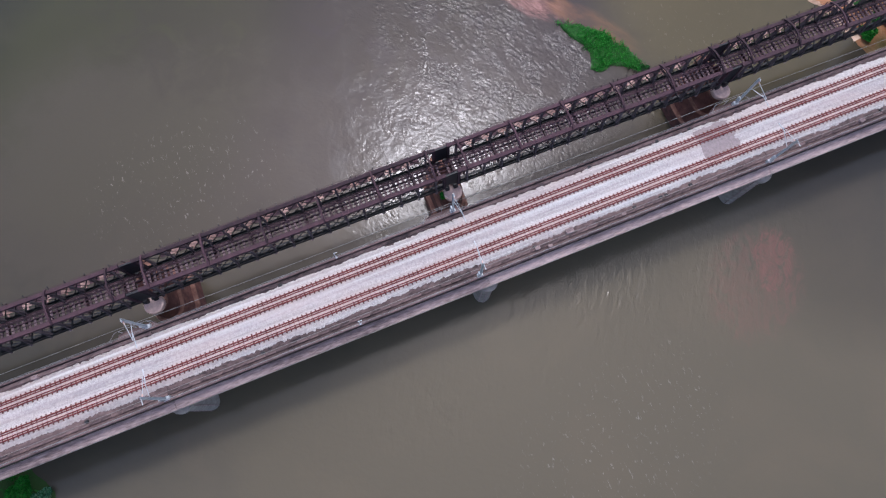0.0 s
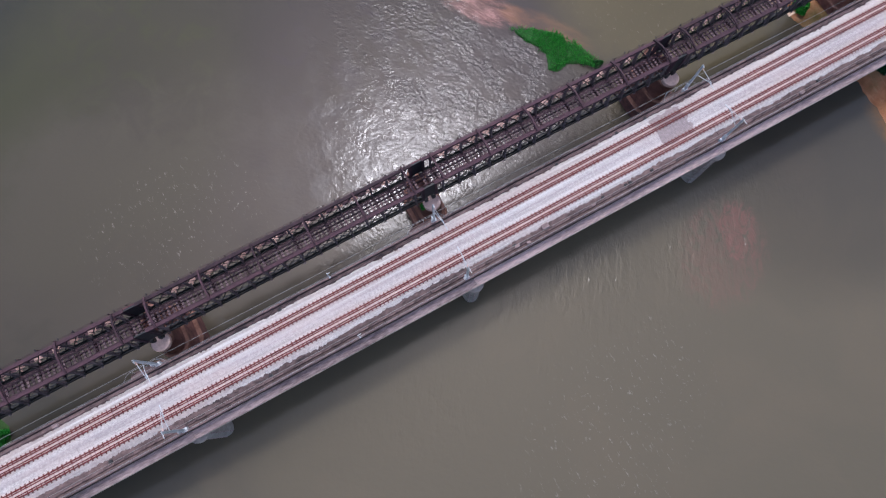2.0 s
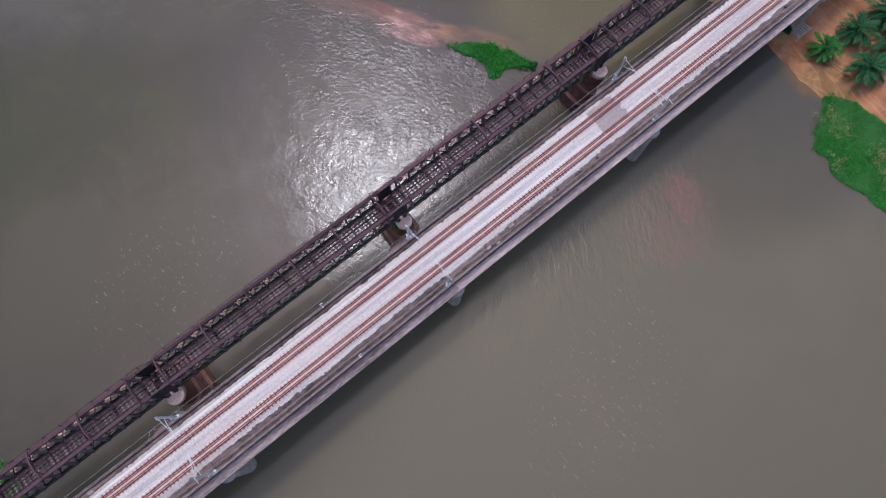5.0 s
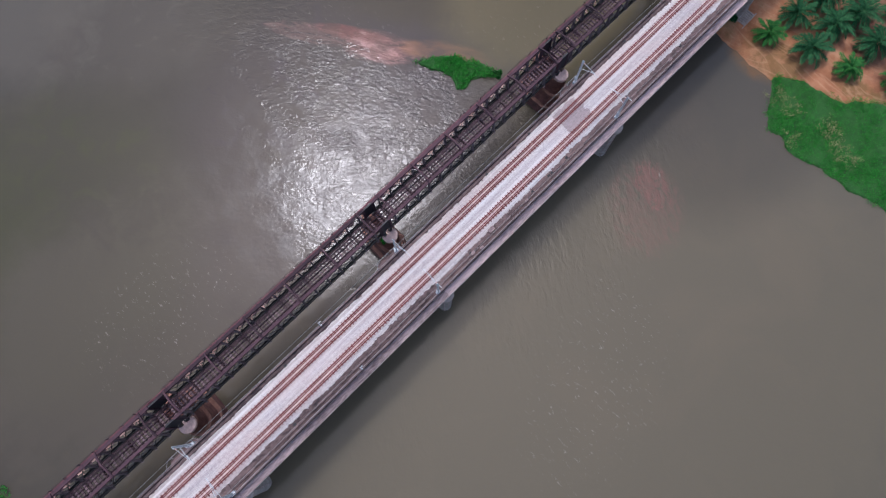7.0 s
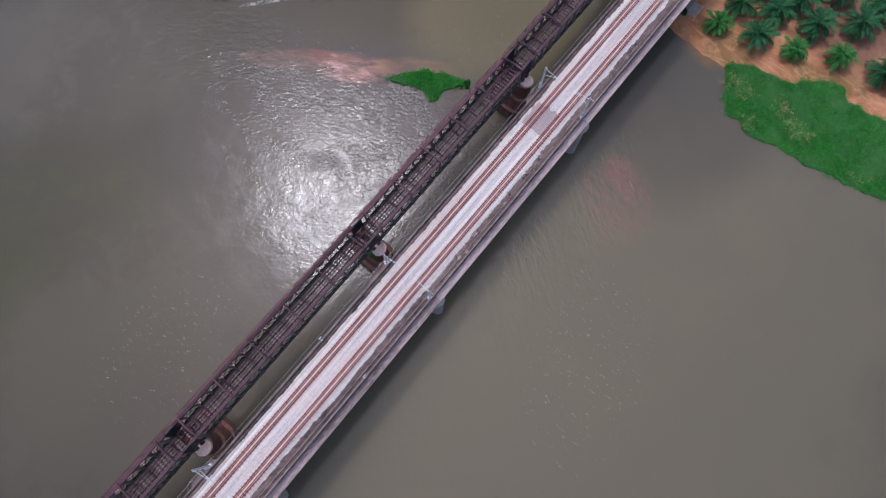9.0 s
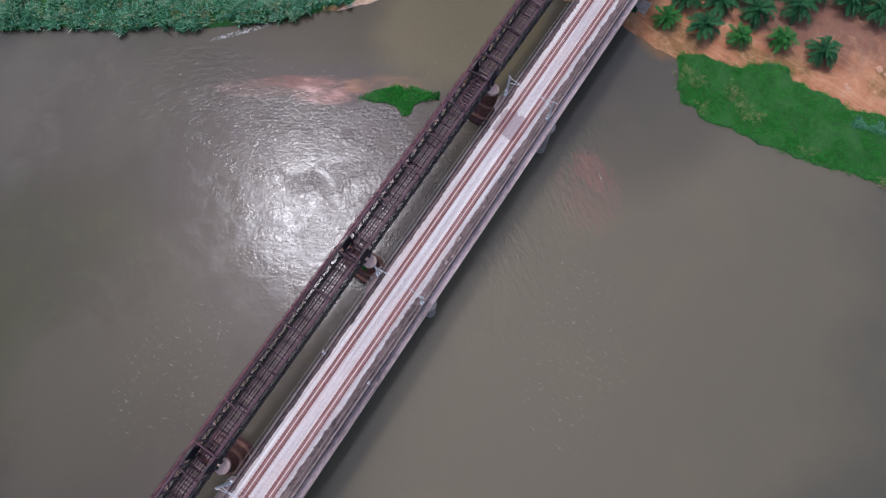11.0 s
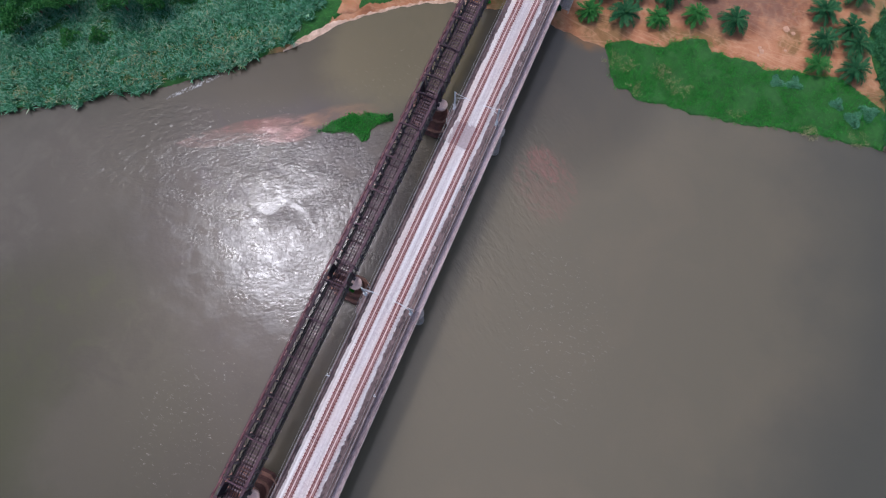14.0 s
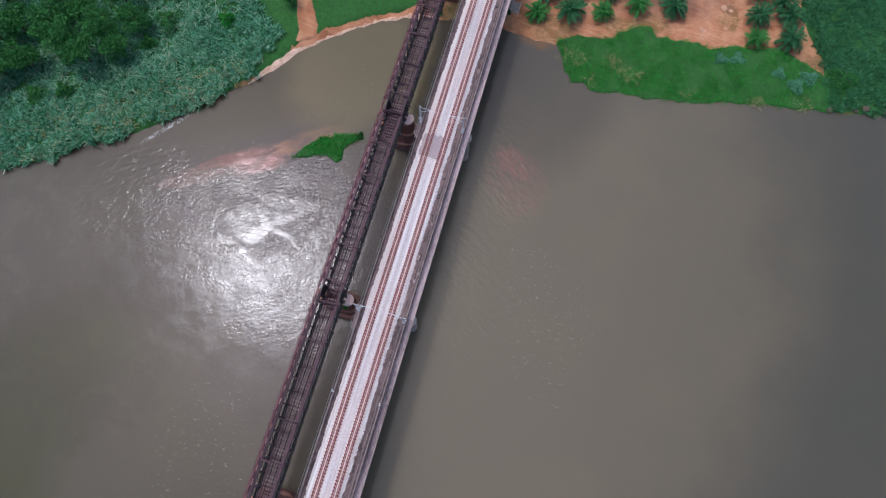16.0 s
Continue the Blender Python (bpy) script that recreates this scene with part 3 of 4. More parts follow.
    for y in (-0.53, 0.53):
        part("rail", Geo().box(-HALF - 0.88, HALF + 0.88, TRACK_Y + y - 0.07, TRACK_Y + y + 0.07, LOW + 0.625, LOW + 0.78), STEEL, span)
    for y, w in ((0.0, 0.14), (-1.08, 0.3), (1.08, 0.3)):
        part("running_plank", Geo().box(-HALF - 0.85, HALF + 0.85, TRACK_Y + y - w / 2, TRACK_Y + y + w / 2, LOW + 0.623, LOW + 0.68), STEEL, span)
    # strips added in the open floor gaps, standing in for the shade beside the chords
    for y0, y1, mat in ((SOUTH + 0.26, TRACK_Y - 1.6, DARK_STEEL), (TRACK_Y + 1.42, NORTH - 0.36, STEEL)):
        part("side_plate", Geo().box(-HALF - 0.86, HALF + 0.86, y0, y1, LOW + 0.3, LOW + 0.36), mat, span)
    # a footway on brackets outside the truss, edged by a red-painted kerb and a railing
    board = Geo().box(-0.62, 0.62, NORTH + 0.95, NORTH + 1.75, LOW - 0.42, LOW - 0.35).box(-0.1, 0.1, NORTH + 0.24, NORTH + 2.1, LOW - 0.62, LOW - 0.422).mesh("walkway_panel", PLANK)
    rail_post = Geo().box(-0.04, 0.04, NORTH + 2.02, NORTH + 2.1, LOW - 0.42, LOW + 0.75).mesh("railing_post", STEEL)
    dark_board = Geo().box(-0.7, 0.7, NORTH + 0.95, NORTH + 1.75, LOW - 0.46, LOW - 0.39).mesh("dark_walkway_panel", STEEL)
    part("footway_kerb", Geo().box(-HALF - 0.86, HALF + 0.86, NORTH + 1.76, NORTH + 2.12, LOW - 0.42, LOW - 0.24), KERB_STEEL, span, "red-brown painted kerb plate")
    for x in posts[:-1]:
        part("dark_walkway_panel", dark_board, None, span, m=pose(x + PANEL / 2, 0, 0))
    for x in posts[1:-1]:
        part("walkway_panel", board, None, span, "pinkish planked footway panel", m=pose(x, 0, 0))
    for x in posts:
        part("railing_post", rail_post, None, span, m=pose(x + 0.6, 0, 0))
    for z in (0.2, 0.7):
        part("railing_bar", Geo().box(-HALF, HALF, NORTH + 2.04, NORTH + 2.08, LOW + z, LOW + z + 0.04), STEEL, span)
    out = Geo().beam((0, NORTH + 0.3, TOP + 0.02), (0, NORTH + 0.68, TOP + 0.3), 0.07, 0.07).mesh("outrigger", DARK_STEEL)
    for k, x in enumerate(posts):
        part("outrigger", out, None, span, m=pose(x + (0.0 if k % 3 else 0.5), 0, 0))
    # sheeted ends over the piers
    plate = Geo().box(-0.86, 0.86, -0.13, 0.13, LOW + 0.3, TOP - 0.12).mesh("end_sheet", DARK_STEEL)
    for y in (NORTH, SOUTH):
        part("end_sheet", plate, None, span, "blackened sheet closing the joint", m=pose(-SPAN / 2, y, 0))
    return span


first_span = truss_span()
first_span.location = (PIER_X - SPAN * 1.5, 0, 0)
for k in (-0.5, 0.5, 1.5, 2.5):
    copy_thing(first_span, pose(PIER_X + SPAN * k, 0, 0))


def stadium(cx, y0, y1, r, z, n=10, point=0.0):
    """A ring with round or pointed ends in the y direction."""
    pts = []
    for k in range(n + 1):
        a = math.pi + math.pi * k / n
        pts.append((cx + r * math.cos(a), y0 + (r + point) * math.sin(a), z))
    for k in range(n + 1):
        a = math.pi * k / n
        pts.append((cx + r * math.cos(a), y1 + (r + point) * math.sin(a), z))
    return pts


def old_pier():
    p = thing("brick_pier", "red brick river pier with pale rounded cap, old bridge", "bridge pier", (0, 0, 0), "piers of the old bridge")
    tiers = ((-2.5, 2.8, 3.1), (2.8, 7.0, 2.35), (7.0, 11.2, 1.75))
    for z0, z1, r in tiers:
        k = 3 if r > 3 else 10
        part("brick_tier", Geo().loft([stadium(0, 0.5, 5.1, r, z0, k), stadium(0, 0.5, 5.1, r - 0.12, z1, k)]), BRICK, p)
        part("ledge_course", Geo().loft([stadium(0, 0.5, 5.1, r - 0.02, z1 + 0.002, k), stadium(0, 0.5, 5.1, r - 0.1, z1 + 0.16, k)]), WORN_BRICK, p, "worn brick ledge course")
    for y, stone in ((0.1, CAP_STONE), (5.5, WORN_BRICK)):
        part("cap", Geo().loft([stadium(0, y, y, 1.42, 11.37, 14), stadium(0, y, y, 1.45, 11.9, 14), stadium(0, y, y, 1.34, 12.05, 14)]), stone, p, "pale rounded stone cap" if y < 1 else "worn rounded brick cap")
    part("bearing_wall", Geo().box(-1.2, 1.2, 1.6, 4.0, 11.37, 12.6), BRICK, p)
    for x in (-0.65, 0.65):
        for y in (SOUTH, NORTH):
            part("bearing", Geo().box(x - 0.3, x + 0.3, y - 0.3, y + 0.3, 12.06, LOW - 0.29), DARK_STEEL, p)
    return p


first_pier = old_pier()
first_pier.location = (PIER_X - SPAN, 0, 0)
for k in (0, 1, 2):
    copy_thing(first_pier, pose(PIER_X + SPAN * k, 0, 0))

# ---------------------------------------------------------------- the concrete bridge
DECK = 13.9
NEW_X = -0.6


def deck_span():
    s = thing("concrete_bridge_span", "concrete railway bridge span, stained walkways and pale outer ledge", "bridge span", (0, 0, 0), "spans of the concrete bridge")
    h = SPAN / 2 - 0.03
    part("slab", Geo().profile([(-13.95, DECK - 0.5), (-3.7, DECK - 0.5), (-3.7, DECK - 0.1), (-13.95, DECK - 0.1)], -h, h), CONCRETE, s)
    part("parapet", Geo().profile([(-3.95, DECK - 0.1), (-3.7, DECK - 0.1), (-3.7, DECK + 0.45), (-3.95, DECK + 0.45)], -h, h), CONCRETE, s)
    part("parapet", Geo().profile([(-14.0, DECK - 0.1), (-13.75, DECK - 0.1), (-13.75, DECK + 0.45), (-14.0, DECK + 0.45)], -h, h), CONCRETE, s)
    part("cable_trough", Geo().profile([(-4.55, DECK - 0.098), (-4.1, DECK - 0.098), (-4.1, DECK + 0.12), (-4.55, DECK + 0.12)], -h, h), CONCRETE, s)
    part("cable_trough", Geo().profile([(-13.2, DECK - 0.098), (-12.75, DECK - 0.098), (-12.75, DECK + 0.1), (-13.2, DECK + 0.1)], -h, h), CONCRETE, s)
    part("outer_ledge", Geo().profile([(-15.25, 12.1), (-13.96, 12.1), (-13.96, 12.75), (-14.2, 12.78), (-15.1, 12.62), (-15.25, 12.5)], -h, h), LEDGE, s, "pale streaked concrete ledge")
    part("girder", Geo().profile([(-13.6, 10.9), (-4.2, 10.9), (-3.9, DECK - 0.502), (-13.94, DECK - 0.502)], -h, h), CONCRETE, s)
    part("drip_edge", Geo().box(-h, h, -15.29, -15.255, 12.3, 12.56), WIRE, s)
    return s


first_deck = deck_span()
first_deck.location = (NEW_X - SPAN * 1.5, 0, 0)
for k in (-0.5, 0.5, 1.5, 2.5):
    copy_thing(first_deck, pose(NEW_X + SPAN * k, 0, 0))


def new_pier():
    p = thing("concrete_pier", "grey concrete river pier with rounded end", "bridge pier", (0, 0, 0), "piers of the concrete bridge")
    part("shaft", Geo().loft([stadium(0, -14.2, -4.8, 1.3, -2.5), stadium(0, -14.2, -4.8, 1.15, 9.6)]), PIER_CONCRETE, p, smooth=False)
    for x in (-0.95, -0.3, 0.95):
        y = -14.2 - math.sqrt(1.26**2 - x * x)
        part("fin", Geo().beam((x, y, -0.5), (x * 0.9, y + 0.13, 9.6), 0.12, 0.2), LEDGE, p, "pale vertical rib")
    part("pier_head", Geo().loft([stadium(0, -14.0, -4.9, 1.25, 9.602), stadium(0, -14.2, -4.7, 1.6, 10.3), stadium(0, -14.2, -4.7, 1.6, 10.88)]), PIER_CONCRETE, p)
    return p


first_np = new_pier()
first_np.location = (NEW_X - SPAN, 0, 0)
for k in (0, 1, 2):
    copy_thing(first_np, pose(NEW_X + SPAN * k, 0, 0))

# ballast bed with a ragged edge
BX0, BX1 = NEW_X - 2 * SPAN, NEW_X + 3 * SPAN


def ballast_bed():
    xs = np.arange(BX0, BX1 + 0.01, 0.16)
    ys = np.array([-12.05, -11.95, -11.6, -11.2, T2 - 0.5, T2 - 0.4, T2 + 0.4, T2 + 0.5, -9.2, -8.55, -7.9, T1 - 0.5, T1 - 0.4, T1 + 0.4, T1 + 0.5, -5.4, -5.0, -4.75, -4.65])
    hz = np.array([-0.095, -0.03, 0.08, 0.17, 0.2, 0.236, 0.236, 0.2, 0.18, 0.15, 0.18, 0.2, 0.236, 0.236, 0.2, 0.17, 0.08, -0.03, -0.095])
    rng = np.random.default_rng(4)
    X, Y = np.meshgrid(xs, ys)
    Z = DECK + np.repeat(hz[:, None], len(xs), 1) + rng.normal(0, 0.018, X.shape)
    for rows, sgn in (((0, 1, 2), -1), ((18, 17, 16), 1)):
        wob = rng.normal(0, 0.06, len(xs)) + np.convolve(rng.normal(0, 0.12, len(xs)), np.ones(3) / 3, "same") + np.convolve(rng.normal(0, 0.5, len(xs)), np.ones(40) / 40, "same") + 0.03 * np.sin(xs * 2.3) + 0.06 * np.sin(xs * 0.7) + 0.06 * np.sin(xs * 0.23 + 1)
        for j in rows:
            Y[j] += sgn * wob
    Z[0], Z[-1] = DECK - 0.097, DECK - 0.097
    w = len(xs)
    i = (np.arange(len(ys) - 1)[:, None] * w + np.arange(w - 1)[None]).ravel()
    me = stuff_mesh("ballast", np.stack([X.ravel(), Y.ravel(), Z.ravel()], 1), np.stack([i, i + 1, i + w + 1, i + w], 1), BALLAST)
    return tagged(new("ballast", me), "pale grey-pink crushed granite ballast under the tracks", "ballast", kind="stuff")


ballast_bed()
for y in (T1, T2):
    track = thing("railway_track", "metre-gauge railway track with rusty rails on concrete sleepers", "railway track", (0, y, DECK + 0.2), "tracks on the bridge")
    for r in (-0.535, 0.535):
        part("rail", Geo().profile([(r - 0.1, 0.05), (r + 0.1, 0.05), (r + 0.068, 0.2), (r - 0.068, 0.2)], BX0, BX1), RAIL, track, "rusty steel rail")
    for r in (-0.24, 0.24):
        part("guard_rail", Geo().profile([(r - 0.08, 0.05), (r + 0.08, 0.05), (r + 0.05, 0.18), (r - 0.05, 0.18)], BX0, BX1), RAIL, track, "rusty inner guard rail")
    tie = Geo().box(-0.1, 0.1, -0.86, 0.86, -0.08, 0.045, 0.02).mesh("sleeper", SLEEPER)
    n0, n1 = -88, 187
    for k in range(n0, n1):
        part("sleeper", tie, None, track, m=pose(0.65 * k + 0.1 + NEW_X, 0.02 * math.sin(k * 1.7), 0))
    rest = Geo()
    for k in list(range(int((BX0 - NEW_X) / 0.65) + 1, n0)) + list(range(n1, int((BX1 - NEW_X) / 0.65))):
        x = 0.65 * k + 0.1 + NEW_X
        rest.box(x - 0.1, x + 0.1, -0.86, 0.86, -0.08, 0.045, 0.02)
    tagged(part("sleepers_beyond", rest, SLEEPER, track), kind="stuff")


# ---------------------------------------------------------------- masts, wires and rails on the concrete bridge
def mast(side):
    """A mast for overhead wires; its arm reaches towards +y or -y."""
    m = thing("overhead_line_mast", "galvanised steel overhead line mast with bracket arm", "mast", (0, 0, 0), "masts along the concrete bridge")
    part("base_block", Geo().box(-0.42, 0.42, -0.3, 0.3, DECK - 0.1, DECK + 0.5, 0.06), GALV, m, "pale concrete footing")
    col = Geo().box(-0.13, 0.13, -0.15, -0.12, DECK + 0.5, 21.0).box(-0.13, 0.13, 0.12, 0.15, DECK + 0.5, 21.0).box(-0.02, 0.02, -0.12, 0.12, DECK + 0.5, 21.0)
    part("column", col, GALV, m)
    part("switch_box", Geo().box(-0.35, -0.14, -0.25, 0.25, DECK + 1.2, DECK + 2.1, 0.03), GALV, m, "pale equipment box")
    s = side
    tube = part("bracket_tube", Geo().tube([(0.0, 0.1 * s, 20.5), (0.25, 2.7 * s, 19.75)], 0.045, 8), GALV, m)
    part("bracket_tube", Geo().tube([(0.0, 0.1 * s, 18.6), (0.25, 2.75 * s, 19.7)], 0.045, 8), GALV, m)
    part("registration_arm", Geo().tube([(0.3, 1.9 * s, 19.45), (0.3, 3.7 * s, 19.3)], 0.06, 8), GALV, m)
    part("insulator", Geo().tube([(0.01, 0.16 * s, 20.48), (0.05, 0.55 * s, 20.36)], 0.09, 10), CAP_STONE, tube, "ribbed pale insulator")
    part("top_bracket", Geo().beam((0, 0, 20.85), (0, -0.25 * s - 0.6, 20.85), 0.08, 0.08), GALV, m)
    return m


MAST_N, MAST_S = -3.42, -13.6
MAST_X = (-46.4, -1.65, 44.7, 90.0)
north_mast, south_mast = mast(-1), mast(1)
north_mast.location, south_mast.location = (MAST_X[0], MAST_N, 0), (MAST_X[0], MAST_S, 0)
for x in MAST_X[1:]:
    copy_thing(north_mast, pose(x, MAST_N, 0))
    copy_thing(south_mast, pose(x, MAST_S, 0))


def sagging(points, r, sag):
    g = Geo()
    line = []
    for (x0, y0, z0), (x1, y1, z1) in zip(points, points[1:]):
        for k in range(8):
            u = k / 8
            line.append((x0 + (x1 - x0) * u, y0 + (y1 - y0) * u, z0 + (z1 - z0) * u - sag * 4 * u * (1 - u)))
    line.append(points[-1])
    return g.tube(line, r, 5)


WX = (BX0, *MAST_X, BX1)
for y, z, name in ((MAST_N - 0.95, 20.75, "feeder_wire"), (MAST_S - 0.3, 20.75, "feeder_wire")):
    solid(name, sagging([(x, y, z) for x in WX], 0.028, 0.35), WIRE, "thin grey feeder wire strung between mast tops", "wire", group="wires")


def railing(y, z, label):
    r = thing("handrail", label, "railing", (0, 0, 0), "handrails of the concrete bridge")
    part("top_rail", Geo().tube([(BX0, y, z + 1.0), (BX1, y, z + 1.0)], 0.028, 6), RAIL_TUBE, r)
    part("middle_rail", Geo().tube([(BX0, y, z + 0.5), (BX1, y, z + 0.5)], 0.022, 6), RAIL_TUBE, r)
    post = Geo().tube([(0, y, z), (0, y, z + 1.0)], 0.026, 6).mesh("post", RAIL_TUBE)
    for k in range(76):
        part("post", post, None, r, m=pose(BX0 + 1.5 + 3.0 * k, 0, 0))
    return r


railing(-3.82, DECK + 0.45, "thin galvanised handrail along the parapet")
railing(-13.87, DECK + 0.45, "thin galvanised handrail along the walkway")


def refuge():
    r = thing("refuge_platform", "small concrete refuge bulging from the deck edge at a mast", "platform", (0, 0, 0), "refuges at the masts")
    ring = lambda z, o: [(-4.4, -3.69, z), (1.4, -3.69, z), (1.1 + o, -3.05 + o, z), (0.5, -2.85 + o, z), (-3.4, -2.85 + o, z), (-4.0 - o, -3.05 + o, z)]
    slab = part("floor_slab", Geo().loft([ring(DECK - 0.5, -0.2), ring(DECK - 0.1, 0.0)]), CONCRETE, r)
    part("kerb", Geo().beam((-4.0, -3.1, DECK - 0.02), (-3.4, -2.9, DECK - 0.02), 0.12, 0.16).beam((-3.4, -2.9, DECK - 0.02), (0.5, -2.9, DECK - 0.02), 0.12, 0.16).beam((0.5, -2.9, DECK - 0.02), (1.1, -3.1, DECK - 0.02), 0.12, 0.16), CONCRETE, slab)
    guard = part("guard_rail", Geo().tube([(-4.6, -3.75, DECK + 1.35), (-3.9, -3.02, DECK + 1.35), (-3.4, -2.88, DECK + 1.35), (0.5, -2.88, DECK + 1.35), (1.1, -3.05, DECK + 1.35), (1.6, -3.75, DECK + 1.35)], 0.03, 6), RAIL_TUBE, r, "bent galvanised rail")
    for x in (-3.4, -1.45, 0.5):
        part("rail_post", Geo().tube([(x, -2.88, DECK), (x, -2.88, DECK + 1.35)], 0.03, 6), GALV, guard)
    for x in (-3.2, 0.2):
        part("bracket", Geo().loft([[(x - 0.15, -3.75, 12.2), (x + 0.15, -3.75, 12.2), (x + 0.15, -3.65, 12.2), (x - 0.15, -3.65, 12.2)], [(x - 0.15, -3.75, DECK - 0.502), (x + 0.15, -3.75, DECK - 0.502), (x + 0.15, -3.1, DECK - 0.502), (x - 0.15, -3.1, DECK - 0.502)]]), CONCRETE, slab)
    return r


first_refuge = refuge()
first_refuge.location = (MAST_X[0] - 0.1, 0, 0)
for x in MAST_X[1:]:
    copy_thing(first_refuge, pose(x - 0.1, 0, 0))


def marker_post():
    p = thing("marker_post", "short galvanised post with a crossbar at the deck edge", "post", (0, 0, 0), "marker posts on the parapets")
    pole = part("pole", Geo().tube([(0, 0, DECK + 0.45), (0, 0, DECK + 3.0)], 0.06, 8), GALV, p)
    part("crossbar", Geo().box(-0.06, 0.5, -0.05, 0.05, DECK + 2.7, DECK + 2.82), GALV, pole)
    part("foot", Geo().box(-0.15, 0.15, -0.12, 0.12, DECK + 0.452, DECK + 0.52), GALV, p)
    return p


first_post = marker_post()
first_post.location = (-19.4, -3.84, 0)
copy_thing(first_post, pose(-19.4, -13.85, 0))

# covers, drains and boxes beside the ballast
DRAINS = [(27.3, -12.6), (28.1, -12.6), (32.2, -12.5), (64.9, -12.5), (23.0, -12.6), (7.1, -12.7), (36.2, -4.5), (58.1, -4.3), (30.8, -4.5), (19.6, -4.5), (-33, -12.6), (-28, -4.5), (80, -12.5), (-57, -12.5)]
drain = thing("drain_box", "small dark drain opening beside the ballast", "drain", (DRAINS[0][0], DRAINS[0][1], 0), "drains beside the ballast")
box = part("frame", Geo().box(-0.24, 0.24, -0.2, 0.2, DECK - 0.09, DECK + 0.16, 0.02), DARK_STEEL, drain)
part("grate", Geo().box(-0.17, 0.17, -0.13, 0.13, DECK + 0.161, DECK + 0.18), DARK_STEEL, box)
for x, y in DRAINS[1:]:
    copy_thing(drain, pose(x, y, 0))
BOXES = [(12.7, -12.3, 0.55), (7.4, -13.0, 0.35), (9.2, -13.35, 0.3), (21.0, -13.0, 0.3), (-62, -4.4, 0.4), (61, -13, 0.4)]
for x, y, s in BOXES:
    b = thing("trackside_box", "small pale trackside box on the walkway", "equipment box", (x, y, DECK - 0.1), "boxes on the walkway")
    case = part("case", Geo().box(-s, s, -s * 0.6, s * 0.6, 0, 0.5, 0.04), LEDGE, b)
    part("lid", Geo().box(-s * 1.05, s * 1.05, -s * 0.65, s * 0.65, 0.502, 0.55, 0.015), LEDGE, case, "grey lid")
# walkway cover slabs, a few lifted or missing
slab_me = Geo().box(-0.72, 0.72, -0.2, 0.2, 0, 0.06, 0.015).mesh("cover_slab", CONCRETE)
cover = thing("trough_covers", "row of stained concrete cover slabs on the cable trough", "cable trough cover", (0, -12.97, DECK + 0.102))
rng = random.Random(5)
for k in range(100):
    if rng.random() > 0.06:
        part("cover_slab", slab_me, None, cover, m=pose(-68 + 1.5 * k, rng.uniform(-0.02, 0.02), 0, 0, 0, rng.uniform(-1.2, 1.2)))


# ---------------------------------------------------------------- plants
def blades(name, pts, mat, rng, count, tall, wide, lean, segments=2, droop=0.35, spread=0.28):
    """Clumps of bent blades at the points (n, 3); one mesh."""
    n = len(pts) * count
    base = np.repeat(pts, count, 0) + np.c_[rng.normal(0, spread, (n, 2)), np.zeros(n)]
    az = rng.uniform(0, 2 * np.pi, n)
    d = np.c_[np.cos(az), np.sin(az), np.zeros(n)]
    s = np.c_[-np.sin(az), np.cos(az), np.zeros(n)]
    swell = 0.75 + 0.3 * lumps(base[:, 0] * 1.1, base[:, 1] * 1.1) + 0.2 * lumps(base[:, 1] * 3.1, base[:, 0] * 2.7)
    h = (tall * swell * rng.uniform(0.55, 1.15, n))[:, None]
    ln = lean * rng.uniform(0.3, 1.3, n)[:, None]
    w = wide * rng.uniform(0.6, 1.3, n)[:, None]
    v, f = [], []
    for k in range(segments + 1):
        u = k / segments
        c = base + d * h * ln * u**1.6 + np.array([0, 0, 1.0]) * h * (u - droop * ln * u**3)
        ww = w * (1 - 0.75 * u**1.5) * (0.6 if k == 0 else 1)
        v += [c - s * ww / 2, c + s * ww / 2]
    v = np.stack(v, 1).reshape(-1, 3)
    m = 2 * (segments + 1)
    o = np.arange(n) * m
    f = np.concatenate([np.stack([o + 2 * k, o + 2 * k + 1, o + 2 * k + 3, o + 2 * k + 2], 1) for k in range(segments)])
    return stuff_mesh(name, v, f, mat)


def inside(poly, x, y):
    """Which points lie in the polygon."""
    hit = np.zeros(len(x), bool)
    for (x0, y0), (x1, y1) in zip(poly, poly[1:] + poly[:1]):
        c = (y0 > y) != (y1 > y)
        hit ^= c & (x < (x1 - x0) * (y - y0) / (y1 - y0 + 1e-12) + x0)
    return hit


def scatter(poly, per_m2, rng, ragged=0.5):
    xs, ys = [p[0] for p in poly], [p[1] for p in poly]
    n = int((max(xs) - min(xs)) * (max(ys) - min(ys)) * per_m2)
    x, y = rng.uniform(min(xs), max(xs), n), rng.uniform(min(ys), max(ys), n)
    k = inside(poly, x + ragged * np.sin(y * 1.3 + 2 * np.sin(x)), y + ragged * np.sin(x * 1.1 + 2 * np.sin(y * 0.7)))
    return x[k], y[k]


